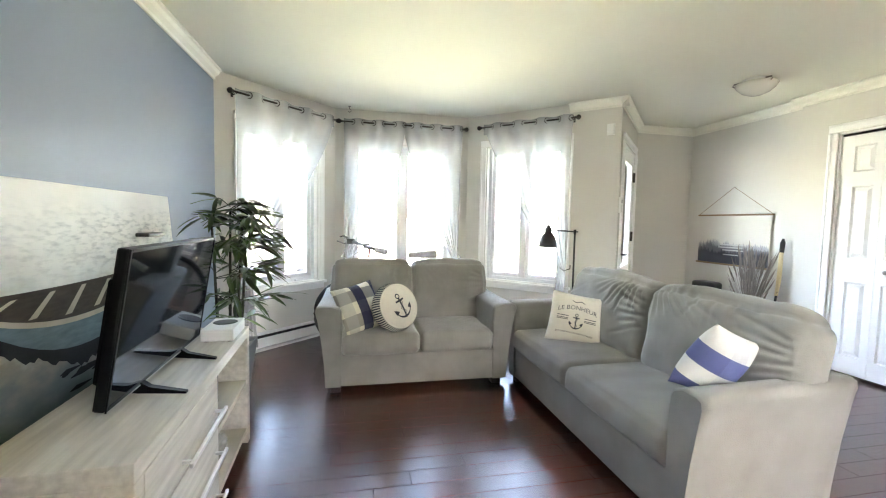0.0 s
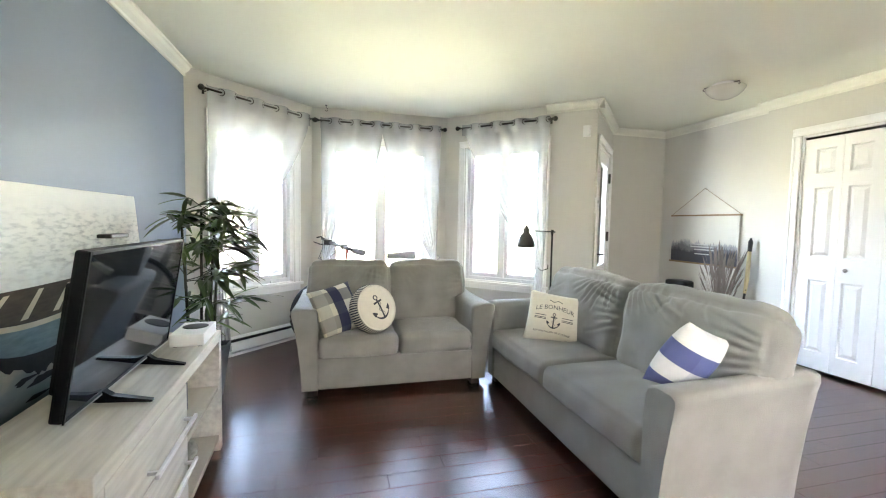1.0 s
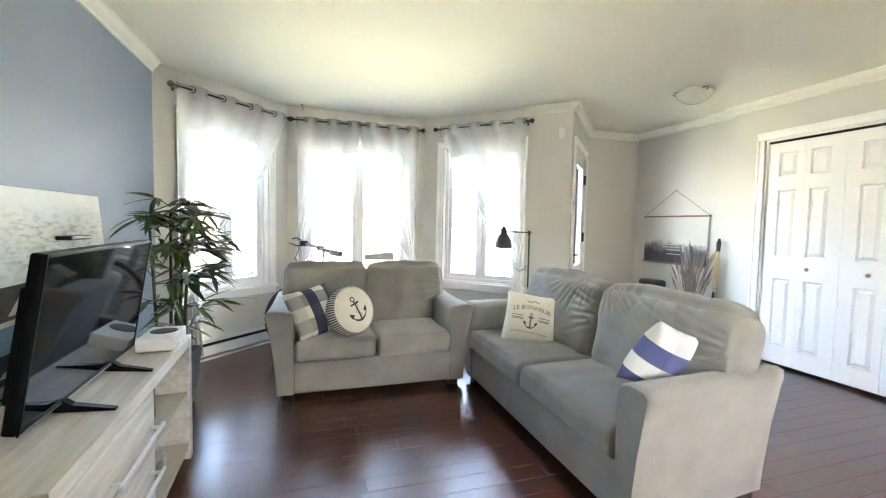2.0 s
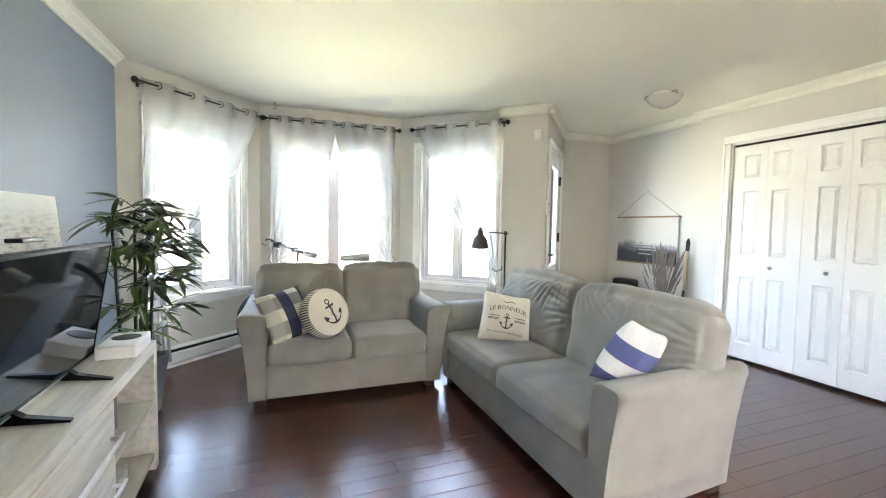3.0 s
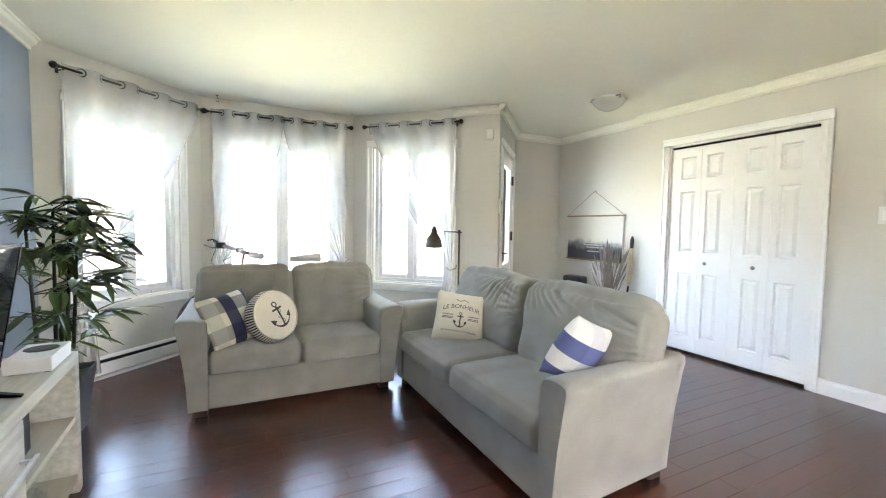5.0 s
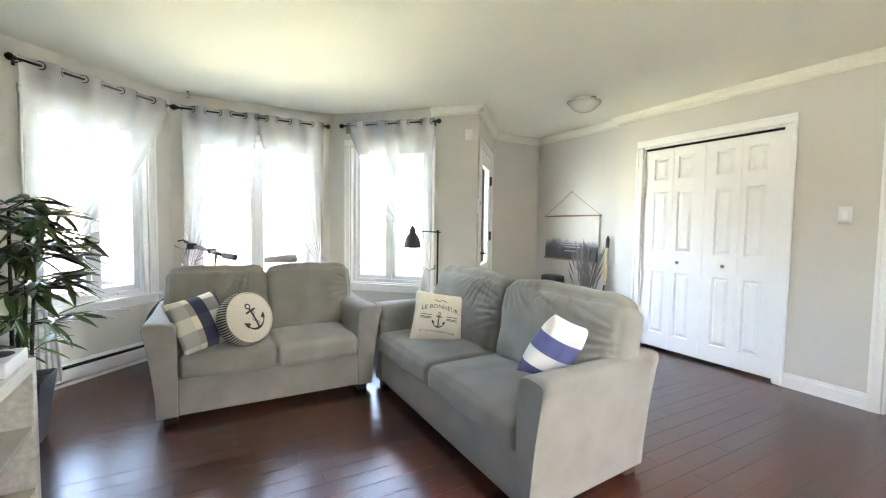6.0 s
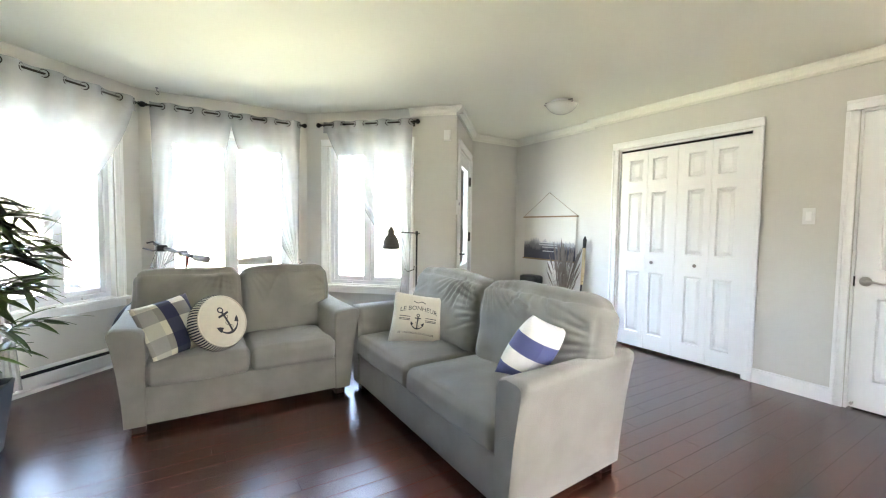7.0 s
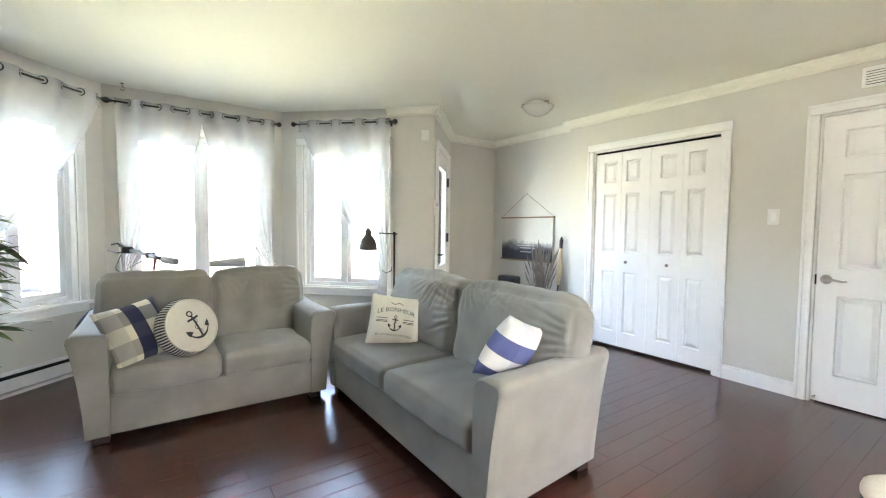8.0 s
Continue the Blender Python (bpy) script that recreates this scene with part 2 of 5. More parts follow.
def window(name, i, s0, s1, label):
    z0, z1 = WIN_Z
    w = thing(name, wall_frame(i), label, "window", kind="structure")
    casing(w, s0, s1, z0, z1, True)
    f = 0.045
    y0, y1 = 0.05, 0.12
    frame_bm = boxes(((s0, y0, z0), (s0 + f, y1, z1)), ((s1 - f, y0, z0), (s1, y1, z1)), ((s0 + f, y0, z0), (s1 - f, y1, z0 + f)), ((s0 + f, y0, z1 - f), (s1 - f, y1, z1)), bevel=0.004)
    mid = (s0 + s1) / 2
    box(frame_bm, (mid - 0.02, y0, z0 + f), (mid + 0.02, y1, z1 - f), 0.004)
    part("window_frame", frame_bm, M_PVC, w)
    part("reveal", boxes(((s0 - 0.001, 0.0, z0 - 0.001), (s1 + 0.001, y0, z0 + 0.008)), ((s0, 0.0, z1 - 0.008), (s1, y0, z1)), ((s0, 0, z0 + 0.008), (s0 + 0.008, y0, z1 - 0.008)), ((s1 - 0.008, 0, z0 + 0.008), (s1, y0, z1 - 0.008))), M_TRIM, w)
    for a, b in ((s0 + f, mid - 0.02), (mid + 0.02, s1 - f)):
        k = 0.042
        lo, hi = z0 + f, z1 - f
        sash = part("sash", boxes(((a, 0.065, lo), (a + k, 0.105, hi)), ((b - k, 0.065, lo), (b, 0.105, hi)), ((a + k, 0.065, lo), (b - k, 0.105, lo + k)), ((a + k, 0.065, hi - k), (b - k, 0.105, hi)), bevel=0.005), M_PVC, w)
        pane = part("pane", boxes(((a + k, 0.082, lo + k), (b - k, 0.088, hi - k))), M_GLASS, sash)
        pane.visible_shadow = False
        g = 0.006
        top, zb = hi - k, hi - k - 0.20
        bars = boxes(((a + k, 0.090, zb - g), (b - k, 0.098, zb + g)))
        for q in (1, 2):
            xx = a + k + (b - a - 2 * k) * q / 3
            box(bars, (xx - g, 0.091, zb + g), (xx + g, 0.097, top))
        part("grille", bars, M_PVC, sash)
        crank = boxes((((a + b) / 2 - 0.03, 0.035, z0 + 0.01), ((a + b) / 2 + 0.03, 0.05, z0 + 0.03)), bevel=0.004)
        part("crank", crank, M_PVC, w)
    return w


window("window_1", 1, *W1, "white two-sash bay window with sheer curtain")
window("window_2", 2, *W2, "wide white two-sash window in the bay")
window("window_3", 3, *W3, "white two-sash bay window beside the entry")


def panelled(w, h, t, panels):
    """A moulded door leaf, x from 0 to w, its face at y=0 towards -y; panels are (x0, x1, z0, z1)."""
    xs = sorted({0.0, w, *(v for p in panels for v in p[:2])})
    zs = sorted({0.0, h, *(v for p in panels for v in p[2:])})
    bm = bmesh.new()
    grid = {(c, r): bm.verts.new((x, 0, z)) for c, x in enumerate(xs) for r, z in enumerate(zs)}
    for c in range(len(xs) - 1):
        for r in range(len(zs) - 1):
            x, z = (xs[c] + xs[c + 1]) / 2, (zs[r] + zs[r + 1]) / 2
            quad = [grid[c, r], grid[c + 1, r], grid[c + 1, r + 1], grid[c, r + 1]]
            if not any(p[0] < x < p[1] and p[2] < z < p[3] for p in panels):
                bm.faces.new(quad)
                continue
            last = quad
            for inset, depth in ((0.007, 0.015), (0.016, 0.015), (0.040, 0.002)):
                nxt = [bm.verts.new((v.co.x + (inset if j in (0, 3) else -inset), depth, v.co.z + (inset if j in (0, 1) else -inset))) for j, v in enumerate(quad)]
                for j in range(4):
                    bm.faces.new((last[j], last[(j + 1) % 4], nxt[(j + 1) % 4], nxt[j]))
                last = nxt
            bm.faces.new(last)
    box(bm, (0, 0.016, 0), (w, t, h))
    for a, b in (((0, 0, 0), (0, 0, h)), ((w, 0, 0), (w, 0, h))):
        x = a[0]
        bm.faces.new([bm.verts.new(p) for p in ((x, 0, 0), (x, 0.016, 0), (x, 0.016, h), (x, 0, h))])
    for z in (0, h):
        bm.faces.new([bm.verts.new(p) for p in ((0, 0, z), (w, 0, z), (w, 0.016, z), (0, 0.016, z))])
    return bm


def closet():
    s0, s1 = CLOSET
    m = wall_frame(8)
    d = thing("door_1", m, "white closed four-leaf bifold closet doors", "closet door", kind="structure")
    casing(d, s0, s1, 0, 2.04)
    part("jamb", boxes(((s0 - 0.003, 0.0, 0), (s0 + 0.012, 0.13, 2.04)), ((s1 - 0.012, 0.0, 0), (s1 + 0.003, 0.13, 2.04)), ((s0 + 0.012, 0.0, 2.025), (s1 - 0.012, 0.13, 2.043))), M_TRIM, d)
    part("track", boxes(((s0 + 0.012, 0.022, 2.008), (s1 - 0.012, 0.06, 2.024))), M_DARK, d, "dark door track")
    w = (s1 - s0 - 0.030) / 4
    h = 1.975
    for k in range(4):
        # the leaf's stile is wider at its hinge side
        a, b = (0.095, 0.243) if k % 2 == 0 else (0.046, 0.194)
        leaf = part("leaf", panelled(w - 0.003, h, 0.034, [(a, b, 0.145, 0.765), (a, b, 0.965, 1.555), (a, b, 1.675, 1.885)]), M_DOOR, d)
        leaf.location = (s0 + 0.015 + k * w, 0.018, 0.028)
        if k in (1, 2):
            kb = bmesh.new()
            lathe(kb, [(0.006, 0), (0.006, 0.012), (0.015, 0.018), (0.016, 0.026), (0.009, 0.031)], 14)
            bmesh.ops.rotate(kb, matrix=Matrix.Rotation(radians(90), 3, "X"), verts=kb.verts)
            knob = part("knob", kb, M_KNOB, leaf, "small nickel knob", True)
            knob.location = (0.192 if k == 2 else 0.080, 0, 0.870)
    bb = boxes(((s0 + 0.3, 0.6, 0), (s1 + 0.1, 0.62, 2.4)), ((s0 - 0.12, 0.142, 0), (s0 - 0.10, 0.62, 2.4)), ((s1 + 0.1, 0.142, 0), (s1 + 0.12, 0.62, 2.4)), ((s0 - 0.1, 0.142, 2.38), (s1 + 0.1, 0.62, 2.4)), ((s0 - 0.1, 0.6, 0), (s0 + 0.3, 0.62, 2.4)))
    box(bb, (s0 - 0.12, 0.142, -0.03), (s1 + 0.12, 0.62, -0.002))
    part("closet_lining", bb, M_CREAM, d)


def room_door():
    s0, s1 = ROOM_DOOR
    d = thing("door_2", wall_frame(8), "white closed six-panel door with nickel lever", "door", kind="structure")
    casing(d, s0, s1, 0, 2.04)
    part("jamb", boxes(((s0 - 0.003, 0.0, 0), (s0 + 0.014, 0.13, 2.04)), ((s1 - 0.014, 0.0, 0), (s1 + 0.003, 0.13, 2.04)), ((s0 + 0.014, 0.0, 2.026), (s1 - 0.014, 0.13, 2.043))), M_TRIM, d)
    w = s1 - s0 - 0.034
    ps = []
    for x0, x1 in ((0.115, 0.335), (w - 0.335, w - 0.115)):
        ps += [(x0, x1, 0.20, 0.76), (x0, x1, 0.95, 1.60), (x0, x1, 1.71, 1.90)]
    leaf = part("leaf", panelled(w, 2.005, 0.036, ps), M_DOOR, d)
    leaf.location = (s0 + 0.017, 0.006, 0.016)
    hb = bmesh.new()
    lathe(hb, [(0.031, 0), (0.033, 0.004), (0.030, 0.010), (0.012, 0.013), (0.011, 0.045), (0.004, 0.047)], 20)
    bmesh.ops.rotate(hb, matrix=Matrix.Rotation(radians(90), 3, "X"), verts=hb.verts)
    tube(hb, [(0.0, -0.042, 0), (0.03, -0.045, 0.004), (0.06, -0.045, 0.0), (0.09, -0.043, -0.006), (0.115, -0.040, -0.002)], [0.010, 0.009, 0.008, 0.007, 0.005], 10)
    handle = part("door_handle", hb, M_STEEL, leaf, "curved nickel lever handle", True)
    handle.location = (0.055, 0, 0.872)
    part("latch_plate", boxes(((s0 + 0.012, -0.0045, 0.85), (s0 + 0.020, 0.004, 0.92))), M_BLACK, d)
    st = bmesh.new()
    tube(st, [(0, 0, 0), (0, -0.03, 0)], 0.004, 8)
    tube(st, [(0, -0.03, 0), (0, -0.045, 0)], 0.010, 10)
    stop = part("door_stop", st, M_STEEL, leaf)
    stop.location = (0.03, 0, 0.035)
    part("backing", boxes(((s0 - 0.05, 0.142, 0), (s1 + 0.05, 0.16, 2.1))), M_DARK, d)


def front_door():
    s0, s1 = DOOR
    d = thing("door_3", wall_frame(4), "white closed front door with a tall glass panel", "door", kind="structure")
    casing(d, s0, s1, 0, 2.05)
    part("jamb", boxes(((s0 - 0.003, 0.0, 0), (s0 + 0.02, 0.13, 2.05)), ((s1 - 0.02, 0.0, 0), (s1 + 0.003, 0.13, 2.05)), ((s0 + 0.02, 0.0, 2.03), (s1 - 0.02, 0.13, 2.053))), M_TRIM, d)
    a, b = s0 + 0.022, s1 - 0.022
    g0, g1, z0, z1 = a + 0.14, b - 0.14, 0.78, 1.90
    leaf = part("leaf", boxes(((a, 0.01, 0.01), (g0, 0.052, 2.028)), ((g1, 0.01, 0.01), (b, 0.052, 2.028)), ((g0, 0.01, 0.01), (g1, 0.052, z0)), ((g0, 0.01, z1), (g1, 0.052, 2.028)), bevel=0.002), M_DOOR, d)
    part("lite_frame", boxes(((g0 - 0.02, 0.0, z0 - 0.02), (g0 + 0.012, 0.01, z1 + 0.02)), ((g1 - 0.012, 0.0, z0 - 0.02), (g1 + 0.02, 0.01, z1 + 0.02)), ((g0 + 0.012, 0.0, z0 - 0.02), (g1 - 0.012, 0.01, z0 + 0.012)), ((g0 + 0.012, 0.0, z1 - 0.012), (g1 - 0.012, 0.01, z1 + 0.02)), bevel=0.003), M_DOOR, leaf)
    pane = part("pane", boxes(((g0, 0.028, z0), (g1, 0.034, z1))), M_GLASS, leaf)
    pane.visible_shadow = False
    for z in (0.35, 1.10, 1.78):
        hb = boxes(((b - 0.012, -0.006, z - 0.055), (b + 0.022, 0.006, z + 0.055)))
        part("hinge", tube(hb, [(b + 0.004, -0.010, z - 0.055), (b + 0.004, -0.010, z + 0.055)], 0.008, 8), M_BLACK, d, "black butt hinge")
    hb = boxes(((a + 0.03, -0.004, 0.84), (a + 0.075, 0.010, 1.06)), bevel=0.003)
    tube(hb, [(a + 0.052, 0.0, 0.93), (a + 0.052, -0.05, 0.93), (a + 0.075, -0.055, 0.93), (a + 0.16, -0.052, 0.925)], 0.009, 8)
    part("door_handle", hb, M_BLACK, leaf, "black lever handle")


closet()
room_door()
front_door()

# unseen windows behind the path, added and sized to let in fill light
def fill_window(name, i, s0, s1, z0, z1, label):
    w = thing(name, wall_frame(i), label, "window", kind="structure")
    fb = boxes(((s0, 0.04, z0), (s1, 0.11, z0 + 0.05)), ((s0, 0.04, z1 - 0.05), (s1, 0.11, z1)))
    for q in (s0, s1 - 0.05):
        box(fb, (q, 0.041, z0 + 0.05), (q + 0.05, 0.109, z1 - 0.05))
    part("window_frame", fb, M_PVC, w)
    part("pane", boxes(((s0 + 0.05, 0.072, z0 + 0.05), (s1 - 0.05, 0.078, z1 - 0.05))), M_GLASS, w).visible_shadow = False
    casing(w, s0, s1, z0, z1, True)


fill_window("window_4", 9, *REAR_GLASS, 1.10, 1.95, "small white framed window in the rear wall")
fill_window("window_5", 0, *SIDE_GLASS, 1.10, 1.95, "small white framed window in the blue wall")

# ---- outside ----
M_GROUND = mat("gravel_and_grass", (0.12, 0.125, 0.10), 0.95, (0.07, 0.078, 0.058), 0.6, 0.3, 4)
M_ROAD = mat("asphalt", (0.10, 0.10, 0.10), 0.9, (0.07, 0.07, 0.07), 3, 0.2, 60)
bm = bmesh.new()
bmesh.ops.create_grid(bm, x_segments=2, y_segments=2, size=900)
g = mesh_object("ground", bm, M_GROUND)
g.location = (0, 0, -0.85)
tagged(g, "pale gravel and dry grass yard to the horizon", "ground", kind="structure")
bm = boxes(((-120, 15, -0.849), (120, 22, -0.835)))
tagged(mesh_object("road", bm, M_ROAD), "grey asphalt street beyond the yard", "road", kind="structure")

# pale ring added at the horizon to brighten the dim band of low sky
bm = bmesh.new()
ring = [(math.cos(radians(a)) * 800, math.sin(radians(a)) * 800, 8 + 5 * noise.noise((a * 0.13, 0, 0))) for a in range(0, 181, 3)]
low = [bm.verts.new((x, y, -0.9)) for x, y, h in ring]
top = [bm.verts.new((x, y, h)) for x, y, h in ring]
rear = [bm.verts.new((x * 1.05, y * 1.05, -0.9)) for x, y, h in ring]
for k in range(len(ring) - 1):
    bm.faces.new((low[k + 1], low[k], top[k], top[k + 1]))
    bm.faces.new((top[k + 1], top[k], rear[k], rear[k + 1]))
M_HORIZON = mat("pale_horizon_ring", (0.5, 0.5, 0.47), 0.95, (0.42, 0.43, 0.40), 0.02)
tagged(mesh_object("backdrop", bm, M_HORIZON), "pale ring added far off to brighten the horizon", "backdrop", kind="structure")


def car(m, paint):
    c = thing("parked_car", m, "dark grey sedan parked on the street outside", "car")
    bm = bmesh.new()
    prof = [(-2.2, 0.35), (-2.25, 0.62), (-2.1, 0.80), (-1.25, 0.92), (-0.55, 1.38), (0.75, 1.42), (1.45, 0.98), (2.15, 0.90), (2.25, 0.55), (2.2, 0.32)]
    for y0, y1 in ((-0.85, 0.85),):
        a = [bm.verts.new((x, y0 + (0.14 if z > 1.1 else 0), z)) for x, z in prof]
        b = [bm.verts.new((x, y1 - (0.14 if z > 1.1 else 0), z)) for x, z in prof]
        n = len(prof)
        for k in range(n):
            bm.faces.new((a[k], a[(k + 1) % n], b[(k + 1) % n], b[k]))
        bm.faces.new(a)
        bm.faces.new(b)
    bmesh.ops.bevel(bm, geom=list(bm.edges), offset=0.05, segments=2, affect="EDGES")
    body = part("body", bm, paint, c, "", True)
    for sy in (-1, 1):
        gb = bmesh.new()
        for pts in (((-0.95, 0.97), (-0.48, 1.32), (0.02, 1.35), (0.02, 0.97)), ((0.08, 0.97), (0.08, 1.35), (0.68, 1.36), (1.15, 1.0))):
            f = [gb.verts.new((x, sy * (0.862 if z < 1.1 else 0.742), z)) for x, z in pts]
            r = gb.faces.new(f)
            e = bmesh.ops.extrude_face_region(gb, geom=[r])
            bmesh.ops.translate(gb, vec=(0, sy * 0.012, 0), verts=[v for v in e["geom"] if isinstance(v, bmesh.types.BMVert)])
        part("side_glass", gb, M_BLACK, body)
    for x in (-1.35, 1.4):
        for sy in (-1, 1):
            w = bmesh.new()
            lathe(w, [(0.20, -0.1), (0.31, -0.1), (0.33, -0.06), (0.33, 0.06), (0.31, 0.1), (0.20, 0.1)], 24)
            tyre = part("wheel", w, M_BLACK, c)
            tyre.location, tyre.rotation_euler = (x, sy * 0.80, 0.33), (radians(90), 0, 0)
            rb = bmesh.new()
            lathe(rb, [(0.05, -0.09), (0.21, -0.08), (0.21, 0.08), (0.05, 0.09)], 16)
            part("rim", rb, M_STEEL, tyre)
    return c


M_CARPAINT = mat("grey_car_paint", (0.06, 0.065, 0.075), 0.3, (0.05, 0.055, 0.06), 4, coat=0.6)
car(pose(-3.85, 17.6, -0.834, 0, 0, 2), M_CARPAINT)
car(pose(-9.6, 17.8, -0.834, 0, 0, 0), mat("silver_car_paint", (0.4, 0.41, 0.42), 0.3, (0.35, 0.36, 0.37), 4, coat=0.6))

# ---- furniture materials ----
M_SOFA = mat("grey_microfibre", (0.292, 0.284, 0.252), 0.9, (0.172, 0.167, 0.148), 6, 0.3, 230, spec=0.2)
M_SOFA.node_tree.nodes["Principled BSDF"].inputs["Sheen Weight"].default_value = 0.25
M_FOOT = mat("dark_wood_foot", (0.02, 0.012, 0.01), 0.5)
M_BAR = mat("satin_steel_bar", (0.78, 0.77, 0.75), 0.42, (0.72, 0.71, 0.69), 30, metal=0.9)
M_OAK = mat("pale_washed_oak", (0.78, 0.75, 0.66), 0.45, (0.31, 0.29, 0.245), 4.0, 0.08, 50, stretch=(9, 0.8, 9))
# darker copy of the oak, with the shade of the recess in its colour
M_OAK_SHADED = mat("shaded_oak_inside", (0.50, 0.47, 0.38), 0.6, (0.36, 0.33, 0.26), 3.0, 0.05, 50, stretch=(9, 0.8, 9))
M_GLOSS = mat("gloss_black_plastic", (0.005, 0.005, 0.006), 0.35, (0.007, 0.007, 0.008), 10, spec=0.12)
M_SCREEN = mat("dark_screen", (0.004, 0.005, 0.007), 0.05, (0.005, 0.006, 0.008), 2, spec=0.4)
M_WHITEPL = mat("white_plastic", (0.78, 0.78, 0.75), 0.45, (0.76, 0.76, 0.73), 8)
M_CREAMFAB = mat("cream_canvas", (0.66, 0.62, 0.52), 0.9, (0.58, 0.54, 0.45), 30, 0.2, 400)
M_INK = mat("dark_print", (0.03, 0.032, 0.045), 0.85, (0.05, 0.05, 0.065), 40)
M_ROD = mat("dark_bronze_rod", (0.018, 0.015, 0.013), 0.35, (0.03, 0.025, 0.02), 20, metal=0.6)
M_LEAF = mat("bamboo_leaf", (0.11, 0.16, 0.045), 0.33, (0.025, 0.055, 0.014), 7)
M_CANE = mat("dark_cane", (0.020, 0.022, 0.010), 0.5, (0.045, 0.045, 0.02), 12)
M_POT = mat("charcoal_pot", (0.055, 0.06, 0.065), 0.5, (0.045, 0.05, 0.052), 10)
M_SOIL = mat("moss", (0.10, 0.10, 0.08), 0.95, (0.25, 0.25, 0.22), 20, 0.5, 40)
M_HEATER = mat("heater_enamel", (0.72, 0.72, 0.70), 0.35, (0.70, 0.70, 0.68), 6)
M_RUBBER = mat("tyre_rubber", (0.012, 0.012, 0.012), 0.7, (0.02, 0.02, 0.02), 30)
M_RED = mat("red_frame_paint", (0.35, 0.02, 0.02), 0.3, (0.3, 0.015, 0.015), 6, coat=0.4)
M_TAN = mat("tan_wood", (0.30, 0.20, 0.11), 0.6, (0.20, 0.13, 0.07), 6, stretch=(8, 1, 8))
M_WALNUT = mat("dark_table_wood", (0.06, 0.03, 0.018), 0.4, (0.035, 0.018, 0.01), 5, stretch=(8, 1, 8))
M_GRASS = mat("dried_grass", (0.26, 0.22, 0.18), 0.9, (0.14, 0.12, 0.11), 12)


def sheer_material():
    m = bpy.data.materials.new("white_sheer_voile")
    m.use_nodes = True
    nt = m.node_tree
    nt.nodes.clear()
    out = nt.nodes.new("ShaderNodeOutputMaterial")
    tr = nt.nodes.new("ShaderNodeBsdfTransparent")
    df = nt.nodes.new("ShaderNodeBsdfDiffuse")
    tl = nt.nodes.new("ShaderNodeBsdfTranslucent")
    df.inputs[0].default_value = tl.inputs[0].default_value = (0.93, 0.93, 0.925, 1)
    co = nt.nodes.new("ShaderNodeTexCoord")
    no = nt.nodes.new("ShaderNodeTexNoise")
    no.inputs["Scale"].default_value = 9
    mr = nt.nodes.new("ShaderNodeMapRange")
    mr.inputs["To Min"].default_value, mr.inputs["To Max"].default_value = 0.27, 0.34
    nt.links.new(co.outputs["Object"], no.inputs["Vector"])
    nt.links.new(no.outputs["Fac"], mr.inputs[0])
    a, b = nt.nodes.new("ShaderNodeMixShader"), nt.nodes.new("ShaderNodeMixShader")
    a.inputs[0].default_value = 0.02
    nt.links.new(df.outputs[0], a.inputs[1])
    nt.links.new(tl.outputs[0], a.inputs[2])
    nt.links.new(mr.outputs[0], b.inputs[0])
    nt.links.new(tr.outputs[0], b.inputs[1])
    nt.links.new(a.outputs[0], b.inputs[2])
    nt.links.new(b.outputs[0], out.inputs[0])
    return m


M_SHEER = sheer_material()


def pattern(name, rules, ground, rough=0.9):
    """Woven bands in the cloth's own x and y: rules of (axis, middle, half width, colour, strength)."""
    m = mat(name, ground, rough, tuple(c * 0.88 for c in ground), 40, 0.2, 400)
    nt = m.node_tree
    b = nt.nodes["Principled BSDF"]
    co = nt.nodes.new("ShaderNodeTexCoord")
    sep = nt.nodes.new("ShaderNodeSeparateXYZ")
    nt.links.new(co.outputs["Object"], sep.inputs[0])
    cur = b.inputs["Base Color"].links[0].from_socket
    for axis, mid, half, col, k in rules:
        c = nt.nodes.new("ShaderNodeMath")
        c.operation = "COMPARE"
        c.inputs[1].default_value, c.inputs[2].default_value = mid, half
        nt.links.new(sep.outputs[axis], c.inputs[0])
        s = nt.nodes.new("ShaderNodeMath")
        s.operation = "MULTIPLY"
        s.inputs[1].default_value = k
        nt.links.new(c.outputs[0], s.inputs[0])
        x = nt.nodes.new("ShaderNodeMix")
        x.data_type = "RGBA"
        nt.links.new(s.outputs[0], x.inputs["Factor"])
        nt.links.new(cur, x.inputs["A"])
        x.inputs["B"].default_value = (*col, 1)
        cur = x.outputs["Result"]
    nt.links.new(cur, b.inputs["Base Color"])
    return m


